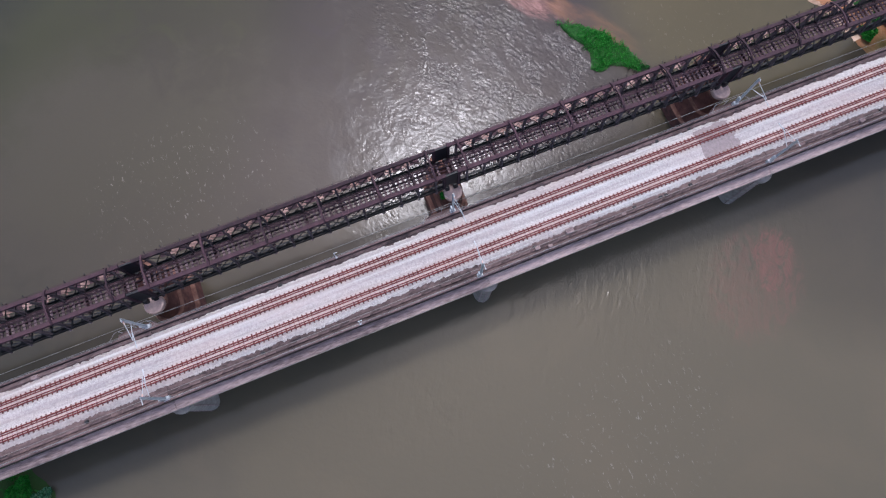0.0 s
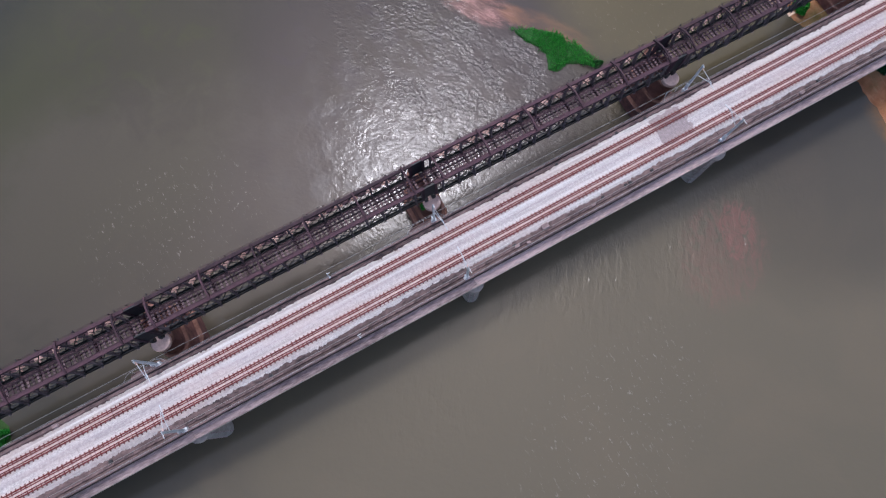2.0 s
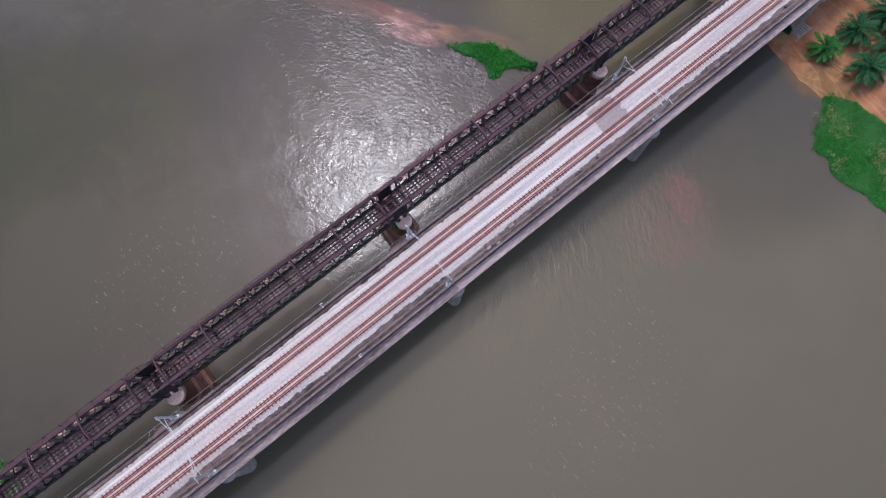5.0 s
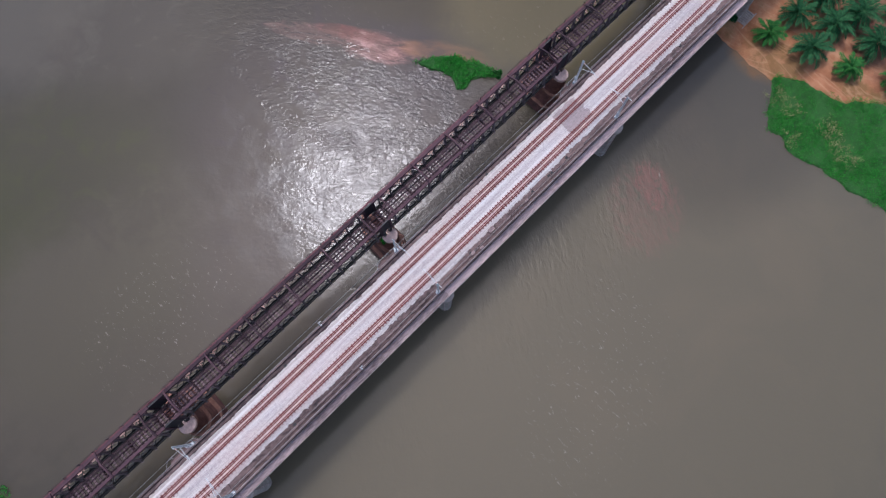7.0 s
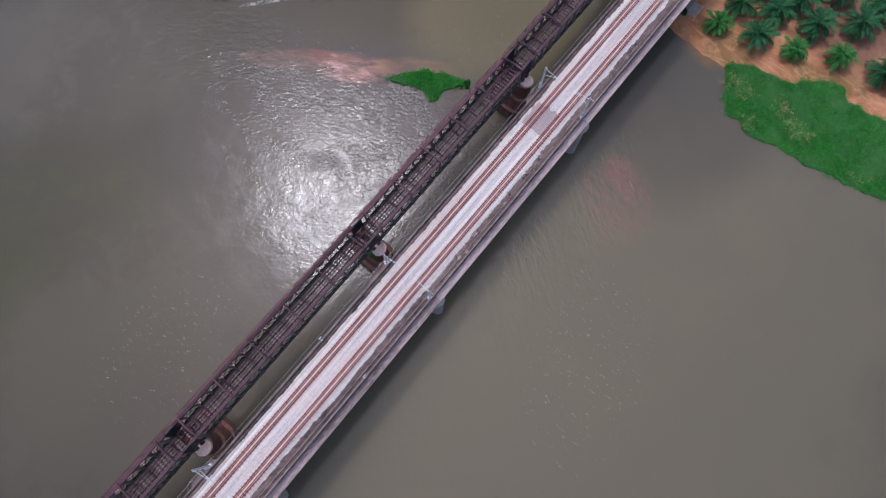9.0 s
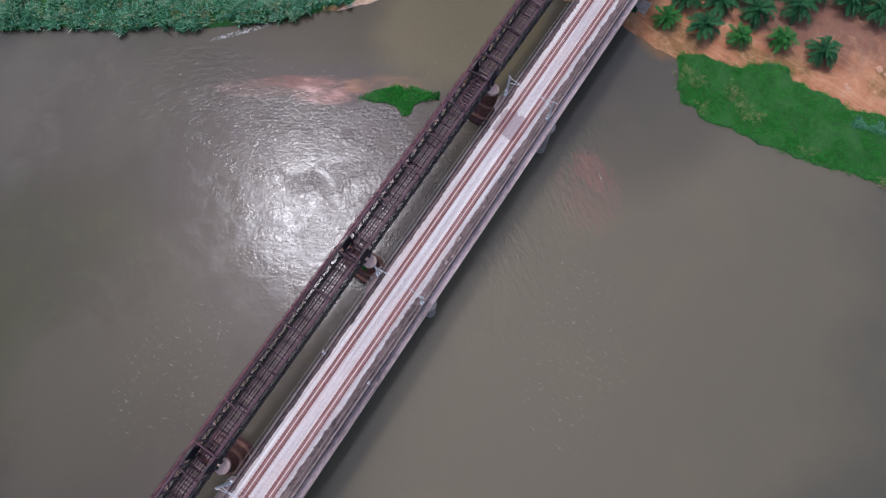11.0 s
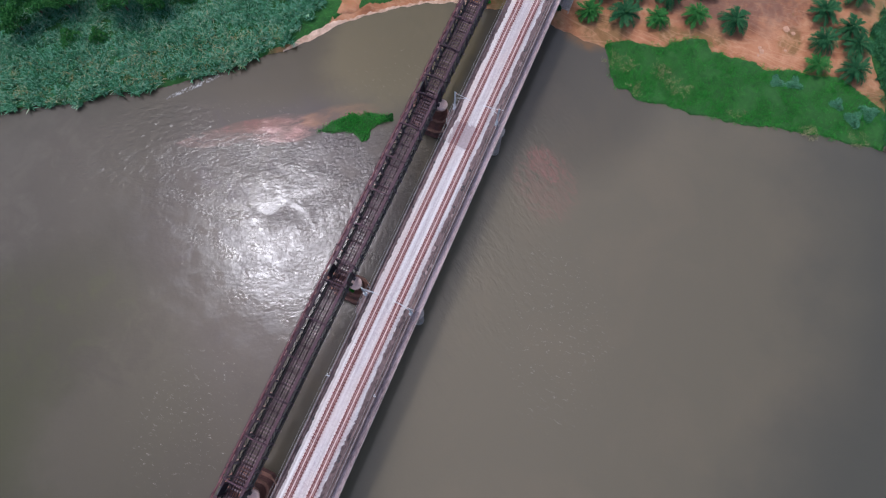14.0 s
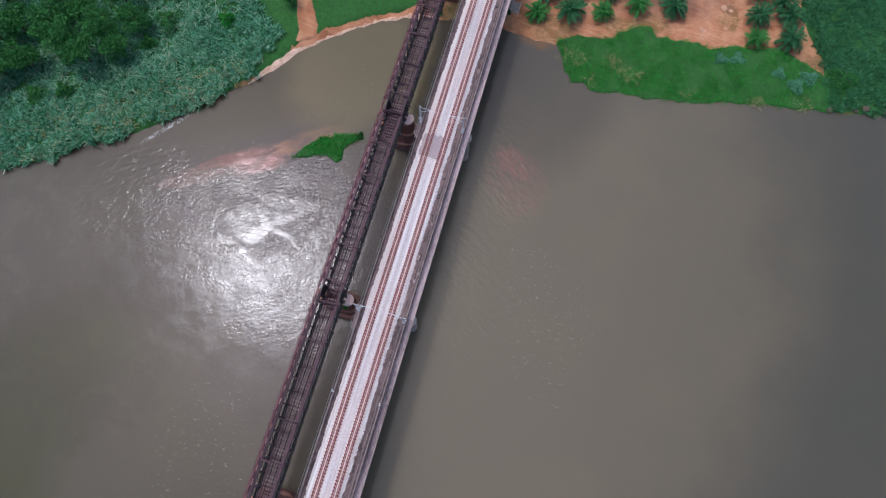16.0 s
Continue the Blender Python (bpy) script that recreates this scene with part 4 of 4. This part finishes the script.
def mat_surface(name, poly, mat, lift, step, rng, label, category):
    """A thick uneven mat of turf over a polygon."""
    xs = np.arange(min(p[0] for p in poly), max(p[0] for p in poly) + step, step)
    ys = np.arange(min(p[1] for p in poly), max(p[1] for p in poly) + step, step)
    X, Y = np.meshgrid(xs, ys)
    keep = inside(poly, (X + 0.45 * lumps(Y * 1.7, X * 2.1) + 0.3 * lumps(Y * 4.3, X * 3.1)).ravel(), (Y + 0.45 * lumps(X * 1.9, Y * 1.3)).ravel()).reshape(X.shape)
    # vertices just outside are drawn in to the edge
    p = np.stack([(X + 0.45 * lumps(Y * 1.7, X * 2.1) + 0.3 * lumps(Y * 4.3, X * 3.1)).ravel(), (Y + 0.45 * lumps(X * 1.9, Y * 1.3)).ravel()], 1)
    best, q = np.full(len(p), 1e9), p.copy()
    for a, c in zip(poly, poly[1:] + poly[:1]):
        a, c = np.array(a), np.array(c)
        u = np.clip(((p - a) @ (c - a)) / ((c - a) @ (c - a)), 0, 1)
        f = a + u[:, None] * (c - a)
        d = np.linalg.norm(p - f, axis=1)
        q[d < best] = f[d < best]
        best = np.minimum(best, d)
    shift = np.where((~keep.ravel() & (best < 2 * step))[:, None], (q - p) * rng.uniform(0.75, 1.1, (len(p), 1)), 0)
    X, Y = X + shift[:, 0].reshape(X.shape), Y + shift[:, 1].reshape(X.shape)
    Z = np.maximum(ground_height(X, Y), -0.1) + np.where(keep, lift * (0.7 + 0.5 * rng.random(X.shape) + 0.5 * lumps(X * 2, Y * 2)), -0.06)
    w = len(xs)
    i = (np.arange(len(ys) - 1)[:, None] * w + np.arange(w - 1)[None])
    near = keep[:-1, :-1] | keep[1:, :-1] | keep[:-1, 1:] | keep[1:, 1:]
    i = i[near]
    me = stuff_mesh(name, np.stack([X.ravel(), Y.ravel(), Z.ravel()], 1), np.stack([i, i + 1, i + w + 1, i + w], 1), mat)
    me.shade_smooth()
    return tagged(new(name, me), label, category, kind="stuff")


def tufts(name, poly, mat, density, count, tall, wide, lean, seed, label, category, lift=0.0, ragged=0.5):
    g = np.random.default_rng(seed)
    x, y = scatter(poly, density, g, ragged)
    z = np.maximum(ground_height(x, y), -0.05) + lift
    return tagged(new(name, blades(name, np.c_[x, y, z], mat, g, count, tall, wide, lean)), label, category, kind="stuff")


gen = np.random.default_rng(11)
MAT_SOUTH = [(84.2, -29.5), (82, -31), (76.4, -33.4), (73.7, -35.8), (74, -40), (72.5, -43.2), (73.9, -50.7), (74.6, -57.8), (75.8, -64.7), (77.2, -71.4), (79.6, -80), (80.2, -84), (82, -93.4), (83.3, -102), (90, -104), (95, -96), (97.4, -88.6), (96.8, -83), (96, -79), (93.4, -69.8), (93, -62.5), (92.6, -55.5), (94.9, -53.3), (94.5, -49.7), (91.7, -45), (89.6, -44), (87.8, -37.2), (86, -31)]
mat_surface("grass_mat", MAT_SOUTH, TURF, 0.35, 0.5, gen, "bright green mat of low water grass at the bank", "grass")
DRY_PATCHES = ((80.9, -34.7, 2.6), (82.0, -47.2, 2.4), (79.6, -51.0, 2.2), (75.4, -41.2, 1.6), (84.2, -43.6, 1.5), (78.4, -65.5, 1.6), (80.8, -84.5, 1.8), (83.5, -96.0, 2.0))
for k, (x, y, r) in enumerate(DRY_PATCHES):
    blob = [(x + r * math.cos(a / 5 * math.pi) * (1 + 0.3 * math.sin(a * 2.3 + k)), y + 1.5 * r * math.sin(a / 5 * math.pi) * (1 + 0.3 * math.cos(a * 1.7 + k))) for a in range(10)]
    tufts("dry_water_grass", blob, DRY_CANE, 3.0, 6, 0.62, 0.11, 0.9, 132 + k, "tan dried patch in the water grass", "grass", 0.3, 0.9)
tufts("water_grass", MAT_SOUTH, GRASS, 7.0, 5, 0.55, 0.10, 0.8, 21, "bright green low grass at the water's edge", "grass", 0.25)
ISLAND = [(32.2, 28.2), (34.0, 23.8), (35.6, 20.0), (34.4, 17.0), (35.4, 15.8), (38.0, 16.6), (40.2, 15.2), (42.0, 12.9), (43.4, 13.6), (42.0, 18.2), (39.2, 23.2), (36.0, 26.3)]
mat_surface("island_turf", ISLAND, TURF, 0.4, 0.35, gen, "small grassy river island beside the old bridge", "island")
tufts("island_grass", ISLAND, GRASS, 9.0, 7, 0.9, 0.11, 0.7, 22, "bright green tall grass on the small island", "grass", 0.2, 0.3)
REEDS_NORTH = [(-14, 130), (8.8, 99.3), (15.5, 87), (20.8, 81.3), (24.4, 75), (28.4, 69), (33.8, 63), (39, 57.2), (45, 51.6), (51, 46.2), (59, 44.5), (66, 42.5), (70, 50), (66, 62), (64, 74), (54, 88), (46, 104), (38, 130)]
tufts("reeds", REEDS_NORTH, REED, 1.25, 20, 2.1, 0.30, 0.9, 23, "dense blue-green reeds and canes on the bank", "reeds", 0.0, 0.8)
CANES = [(-12, 131), (9.5, 99.5), (16.2, 87.3), (21.4, 81.6), (25.2, 75.4), (29.2, 69.4), (34.5, 63.5), (40, 57.8), (46, 52.4), (51, 47.2), (56, 49), (50, 58), (42, 68), (34, 79), (24, 95), (4, 131)]
tufts("dry_canes", CANES, DRY_CANE, 0.45, 6, 2.2, 0.26, 0.9, 31, "tan and yellow-green dry canes among the reeds", "reeds", 0.0, 1.5)
mat_surface("leaf_litter", REEDS_NORTH, TURF, 0.25, 1.0, gen, "dark green mat of stems under the reeds", "undergrowth")
BEHIND_NORTH = [(38, 130), (46, 104), (54, 88), (64, 74), (66, 62), (70, 50), (80, 55), (120, 60), (140, 150), (60, 160)]
mat_surface("leaf_litter", BEHIND_NORTH, TURF, 0.2, 2.0, gen, "dark green mat of low plants under the trees", "undergrowth")
tufts("undergrowth", BEHIND_NORTH, REED, 0.9, 8, 2.4, 0.30, 0.9, 24, "dark undergrowth between the riverside trees", "undergrowth")
LAWN_NORTH = [(50.6, 46.2), (56, 42.0), (60.5, 39.4), (66, 36.5), (72.5, 29.3), (78.2, 21), (82.5, 12.8), (86, 9), (120, 9), (125, 55), (84, 58), (66, 56), (64, 46), (58, 47)]
mat_surface("bank_turf", LAWN_NORTH, TURF, 0.12, 0.8, gen, "short green turf along the bank", "grass")
tufts("bank_grass", LAWN_NORTH, GRASS, 2.2, 4, 0.4, 0.09, 0.8, 25, "short green grass along the bank", "grass", 0.05)
PATH_NORTH = [(64.6, 38.2), (66.8, 34.4), (69.5, 33.6), (72.4, 34.8), (75.5, 37.0), (80, 39.5), (87, 42.5), (86, 46), (78, 43.0), (73.5, 41.2), (70, 40.4)]
mat_surface("bare_path", PATH_NORTH, SOIL, 0.22, 0.7, gen, "bare trodden earth path through the bank turf", "path")
REEDS_SOUTH = [(83.3, -101), (84.5, -106), (86.5, -118), (88.5, -136), (140, -140), (135, -96), (112, -91), (103, -95), (97, -99), (92, -100)]
mat_surface("leaf_litter", REEDS_SOUTH, TURF, 0.25, 1.0, gen, "dark green mat of stems under the reeds", "undergrowth")
tufts("reeds", REEDS_SOUTH, DARK_REED, 2.2, 12, 1.6, 0.19, 0.9, 26, "blue-green reeds and shrubs beside the palm plot", "reeds", 0.0, 0.8)
WEST = [(-74, -40), (-73.5, -18), (-76, -12), (-80, -4), (-79, 6), (-80, 40), (-120, 40), (-120, -40)]
tufts("bank_scrub", WEST, GRASS, 1.2, 8, 1.3, 0.16, 0.8, 27, "green scrub on the near bank", "scrub")


def shrub(at, r, tall, mat, name, label, seed, n=420):
    """A low round shrub of many leaf clumps on a few stems."""
    s = thing(name, label, "shrub", at, "shrubs on the banks")
    g = np.random.default_rng(seed)
    stems = Geo()
    for k in range(5):
        a = 2 * math.pi * k / 5 + g.uniform(0, 1)
        stems.tube([(0, 0, -0.1), (0.3 * r * math.cos(a), 0.3 * r * math.sin(a), 0.5 * tall), (0.6 * r * math.cos(a), 0.6 * r * math.sin(a), 0.85 * tall)], [0.06, 0.04, 0.02], 5)
    part("stems", stems, BARK, s)
    q = g.normal(0, 1, (n, 3))
    q = q / np.linalg.norm(q, axis=1)[:, None] * g.uniform(0.45, 1.0, n)[:, None] ** 0.5
    q[:, 2] = np.abs(q[:, 2])
    p = q * np.array([r, r, tall]) * (1 + 0.25 * np.sin(3 * np.arctan2(q[:, 1], q[:, 0]) + seed))[:, None]
    part("foliage", leaf_cloud(p, 0.22, g, mat, "foliage"), None, s)
    return s


def leaf_cloud(p, size, g, mat, name):
    """Small bent leaves at the points, turned at random."""
    n = len(p)
    a = g.normal(0, 1, (n, 3))
    a[:, 2] *= 0.5
    a /= np.linalg.norm(a, axis=1)[:, None]
    b = np.cross(a, g.normal(0, 1, (n, 3)))
    b /= np.linalg.norm(b, axis=1)[:, None]
    s = size * g.uniform(0.6, 1.5, n)[:, None]
    v = np.stack([p - a * s, p + b * s * 0.45, p + a * s, p - b * s * 0.45], 1).reshape(-1, 3)
    o = np.arange(n) * 4
    return stuff_mesh(name, v, np.stack([o, o + 1, o + 2, o + 3], 1), mat)


def tree(seed, tall, r):
    t = thing("riverside_tree", "dark green broadleaved tree with a dense uneven crown", "tree", (0, 0, 0), "trees behind the reeds")
    g = np.random.default_rng(seed)
    trunk = Geo().tube([(0, 0, -0.5), (0.15, 0.1, tall * 0.3), (0.1, -0.1, tall * 0.6), (0.3, 0.1, tall * 0.85)], [0.35, 0.27, 0.18, 0.06], 8)
    ends = []
    for k in range(9):
        a, z = 2.4 * k + g.uniform(-0.4, 0.4), tall * g.uniform(0.3, 0.6)
        reach, up = r * g.uniform(0.45, 0.85), tall * g.uniform(0.12, 0.4)
        e = (reach * math.cos(a), reach * math.sin(a), z + up)
        trunk.tube([(0.1, 0, z), (e[0] * 0.5, e[1] * 0.5, z + up * 0.6), e], [0.13, 0.08, 0.03], 6)
        ends.append(e)
    part("trunk", trunk, BARK, t, smooth=True)
    clumps = ends + [(0.2, 0.1, tall * 0.92)] + [(g.normal(0, r * 0.35), g.normal(0, r * 0.35), tall * g.uniform(0.6, 0.95)) for _ in range(8)]
    p = []
    for c in clumps:
        m = 260
        q = g.normal(0, 1, (m, 3))
        q = q / np.linalg.norm(q, axis=1)[:, None] * g.uniform(0.3, 1, m)[:, None] ** 0.4
        p.append(np.array(c) + q * np.array([1, 1, 0.7]) * r * g.uniform(0.28, 0.45))
    part("crown", leaf_cloud(np.concatenate(p), 0.26, g, TREE_LEAF, "crown"), None, t)
    return t


kinds = [tree(41, 9.5, 5.0), tree(42, 8.0, 4.2), tree(43, 11.0, 5.6)]
TREES = [(42.5, 87.5, 0, 1.0), (47, 80.5, 1, 0.9), (44.5, 95, 2, 0.9), (51, 86, 2, 0.95), (37, 101.5, 1, 1.0), (33, 107.5, 0, 0.95), (27, 110, 1, 1.0), (48.5, 98, 0, 1.0), (41, 110, 2, 1.0), (55, 93, 1, 1.1), (55, 79, 0, 0.8), (33, 119, 2, 0.9), (46, 108, 1, 1.1), (59, 102, 0, 1.1), (62, 86, 2, 1.0), (74.8, 43.2, 1, 0.55), (70, 76, 1, 0.9), (78, 66, 2, 0.8), (24, 124, 0, 0.9), (85, 58, 0, 0.8), (54, 118, 2, 1.1)]
used = set()
for x, y, k, s in TREES:
    m = pose(x, y, float(ground_height(x, y)) - 0.1, 0, 0, 47 * x) @ Matrix.Diagonal((s, s, s, 1))
    if k in used:
        copy_thing(kinds[k], m)
    else:
        used.add(k)
        kinds[k].matrix_basis = m
for i, (x, y, r, h, mat) in enumerate([(59.5, 72.5, 3.6, 3.2, YOUNG_FROND), (29.5, 97.0, 3.0, 2.9, YOUNG_FROND), (33, 91, 2.4, 2.6, YOUNG_FROND), (90.6, -72.8, 1.9, 0.9, PALE_LEAF), (91.8, -77.2, 2.2, 0.9, PALE_LEAF), (90.4, -88.4, 1.8, 0.9, PALE_LEAF), (88.2, -93.2, 2.2, 1.0, PALE_LEAF), (91.0, -96.2, 2.4, 1.2, PALE_LEAF), (92.5, -104, 3.8, 2.4, YOUNG_FROND), (52, 75, 2.2, 2.7, YOUNG_FROND), (89.2, -13.9, 1.2, 1.2, FROND), (84.6, 4.3, 1.5, 1.1, GRASS), (87.5, 6.0, 1.3, 1.0, GRASS), (64.5, 58, 2.2, 2.4, GRASS), (-75.5, -16, 1.8, 1.2, GRASS), (-73, -18.2, 1.3, 1.0, REED), (-78.5, 1.8, 1.4, 1.2, GRASS), (43, 13.2, 0.9, 0.9, TREE_LEAF)]):
    z = max(float(ground_height(x, y)), 0.0)
    shrub((x, y, z), r, h, mat, "shrub", "low leafy shrub on the river bank", 60 + i, 1500)


shrub((PIER_X - 1.4, 0.2, 11.38), 0.5, 0.5, GRASS, "pier_weed", "bright green weed growing on the brick pier", 90, 260)

# ---------------------------------------------------------------- palms
def frond_mesh(length, seed, arch, mat):
    g = random.Random(seed)
    geo = Geo()
    n = 22
    spine = []
    for k in range(n + 1):
        u = k / n
        spine.append(Vector((length * (u - 0.14 * arch * u**3), 0.03 * length * math.sin(3 * u + seed), length * (0.36 * u - arch * 0.62 * u**2.2))))
    geo.tube([spine[k] for k in (0, 5, 10, 15, 18, 22)], [0.016, 0.013, 0.01, 0.008, 0.006, 0.003], 4)
    for k in range(3, n + 1):
        u = k / n
        ln = length * 0.24 * (math.sin(math.pi * (0.1 + 0.8 * u)) ** 0.8) * g.uniform(0.7, 1.2)
        for side in (-1, 1):
            p = spine[k]
            tip = p + Vector((ln * 0.75, side * ln * 0.66, -ln * g.uniform(0.15, 0.7)))
            mid = (p + tip) / 2 + Vector((0, 0, ln * 0.12))
            w = Vector((0.011, -side * 0.013, 0))
            a = len(geo.v)
            geo.v += [tuple(p - w * 0.6), tuple(p + w * 0.6), tuple(mid + w), tuple(mid - w), tuple(tip)]
            geo.f += [(a, a + 1, a + 2, a + 3), (a + 3, a + 2, a + 4)]
    return geo.mesh("frond", mat)


SHAPES = ((1.0, 0.75), (0.95, 1.0), (1.05, 0.55), (0.9, 1.25))
FRONDS = [frond_mesh(s, 7 + i, a, FROND) for i, (s, a) in enumerate(SHAPES)]
YOUNG_FRONDS = [frond_mesh(s, 17 + i, a, YOUNG_FROND) for i, (s, a) in enumerate(SHAPES)]
TRUNK = Geo().tube([(0, 0, -0.3), (0.02, 0, 0.4), (0, 0.02, 0.8), (0, 0, 1.0)], [0.42, 0.4, 0.45, 0.3], 10).mesh("trunk", BARK, True)


def palm(x, y, r, h, seed):
    g = random.Random(seed)
    z = float(ground_height(x, y))
    p = thing("oil_palm", "small bright green oil palm on bare orange soil" if r < 4.2 else "oil palm with long arching dark green fronds on bare soil", "palm tree", (x, y, z), "palms on the bank")
    part("trunk", TRUNK, None, p, m=Matrix.Diagonal((1, 1, h, 1)))
    n = 34
    for k in range(n):
        up = k / n
        a = math.degrees(2.39996 * k) + g.uniform(-9, 9)
        s = 0.9 * r * (0.78 + 0.3 * math.sin(math.pi * min(1, up + 0.25))) * g.uniform(0.85, 1.12)
        m = pose(0, 0, h - 0.15 + 0.3 * up, 0, 14 - 66 * up + g.uniform(-8, 8), 0)
        part("frond", (YOUNG_FRONDS if r < 4.2 else FRONDS)[g.randrange(4)], None, p, m=pose(0, 0, 0, 0, 0, a) @ m @ Matrix.Diagonal((s, s, s, 1)))
    return p


PALMS = [(90.2, -22.3, 3.9, 2.0), (92.8, -30.8, 5.0, 2.4), (95.3, -39.6, 3.9, 1.8), (99.9, -48.1, 4.1, 1.9), (101.8, -57.6, 5.0, 2.2), (104.7, -80.0, 4.4, 2.2), (98.1, -80.6, 3.9, 1.7), (107, -88, 4.6, 2.3), (100.1, -89.4, 4.8, 2.0), (111, -85.5, 4.6, 2.3), (100.6, -30.9, 5.0, 2.6), (103, -39.8, 5.2, 2.7), (109, -47.3, 5.2, 2.8), (116.3, -49, 5.2, 2.8), (97.7, -23.7, 4.8, 2.4), (106.5, -33.2, 5.2, 2.8), (113, -78, 4.8, 2.4), (121, -72, 5.0, 2.6), (105, -25, 5.0, 2.6), (113.5, -40, 5.2, 2.8), (121, -58, 5.0, 2.6), (113, -28, 5.0, 2.7), (121, -36, 5.0, 2.7), (122, -85, 5.0, 2.6), (119, -64, 5.0, 2.6), (127, -66, 5.2, 2.7), (128, -50, 5.2, 2.7), (117.5, -57, 4.8, 2.5)]
for i, (x, y, r, h) in enumerate(PALMS):
    palm(x, y, r, h, 100 + i)


# ---------------------------------------------------------------- small things on the banks
def bank_steps():
    s = thing("bank_steps", "flight of pale concrete steps up the bank beside the bridge", "steps", (88.6, -16.3, 0))
    for k in range(9):
        z = 0.5 + 0.17 * k
        part("step", Geo().box(0.42 * k, 0.42 * k + 0.34, -0.9, 0.9, z - 0.5, z + 0.35, 0.02), PIER_CONCRETE, s)
    for y in (-1.0, 1.0):
        part("string_wall", Geo().loft([[(-0.1, y - 0.09, -0.3), (4.0, y - 0.09, 0.6), (4.0, y + 0.09, 0.6), (-0.1, y + 0.09, -0.3)], [(-0.1, y - 0.09, 0.95), (4.0, y - 0.09, 2.5), (4.0, y + 0.09, 2.5), (-0.1, y + 0.09, 0.95)]]), PIER_CONCRETE, s)
    return s


bank_steps()


def rock(x, y, r, seed, mat, name, label, category, group):
    g = random.Random(seed)
    geo = Geo()
    rings = []
    for z, q in ((-0.3, 0.8), (0.0, 1.0), (0.14, 0.7), (0.2, 0.35)) if name == "sand_mound" else ((-0.4, 0.7), (0.0, 1.0), (0.35, 0.85), (0.55, 0.45)):
        rings.append([(r * q * g.uniform(0.8, 1.2) * math.cos(2 * math.pi * i / 8), r * q * g.uniform(0.8, 1.2) * math.sin(2 * math.pi * i / 8), r * z) for i in range(8)])
    geo.loft(rings)
    ob = solid(name, geo, mat, label, category, group=group)
    ob.location = (x, y, max(float(ground_height(x, y)), -0.05) + r * 0.1)
    return ob


SAND = speckled("pale_sand", (0.36, 0.19, 0.12), (0.54, 0.33, 0.22), 3, 0.4, 0.95, 0, 0.03)
for i, (x, y) in enumerate([(84.5, -101.5), (85.3, -104), (84.2, -103), (86, -107), (85.7, -109.5), (87, -112), (86.6, -114.5), (87.4, -117)]):
    rock(x, y, 0.5 + 0.25 * (i % 3), 300 + i, BARK, "rock", "grey-brown rock at the water's edge", "rock", "rocks at the waterline")
for i, (x, y, r) in enumerate([(97.5, -67, 0.7), (98.3, -66.3, 0.5), (106, -71, 0.9), (105.5, -73, 0.6), (100, -72.5, 0.4), (96, -66.5, 0.4)]):
    rock(x, y, r, 330 + i, SAND, "sand_mound", "low mound of pale sand on the bare soil", "sand mound", "mounds on the bare plot")
# pale sand strip along the bank upstream
PALE_SAND = speckled("dry_sand", (0.30, 0.15, 0.09), (0.80, 0.60, 0.46), 1.0, 0.3, 0.95, 0, 0.03)
ys = np.arange(4.0, 47.0, 0.25)
edge = np.interp(ys, EAST_Y, EAST_X) - 0.5 * np.sin(ys * 0.6) * np.sin(ys * 0.37 + 1.0) - 0.12 * np.sin(ys * 2.3)
wide = 0.65 + 2.1 * np.exp(-((ys - 41.0) / 4.0) ** 2) + 0.7 * np.exp(-((ys - 8.0) / 4.0) ** 2) + 0.35 * np.sin(ys * 1.7 + 2 * np.sin(ys * 0.6)) + 0.15 * np.sin(ys * 5.1)
strip = []
for u, h in ((-0.25, -0.06), (0.1, 0.07), (0.4, 0.12), (0.7, 0.15), (0.9, 0.10), (1.05, -0.25)):
    x = edge + u * wide - 0.2
    strip.append(np.c_[x, ys, np.maximum(ground_height(x, ys), 0.0) + h])
v = np.concatenate(strip)
w = len(ys)
i = (np.arange(5)[:, None] * w + np.arange(w - 1)[None]).ravel()
tagged(new("sand_strip", stuff_mesh("sand_strip", v, np.stack([i, i + w, i + w + 1, i + 1], 1), PALE_SAND)), "strip of pale sand along the water's edge", "sand", kind="stuff")
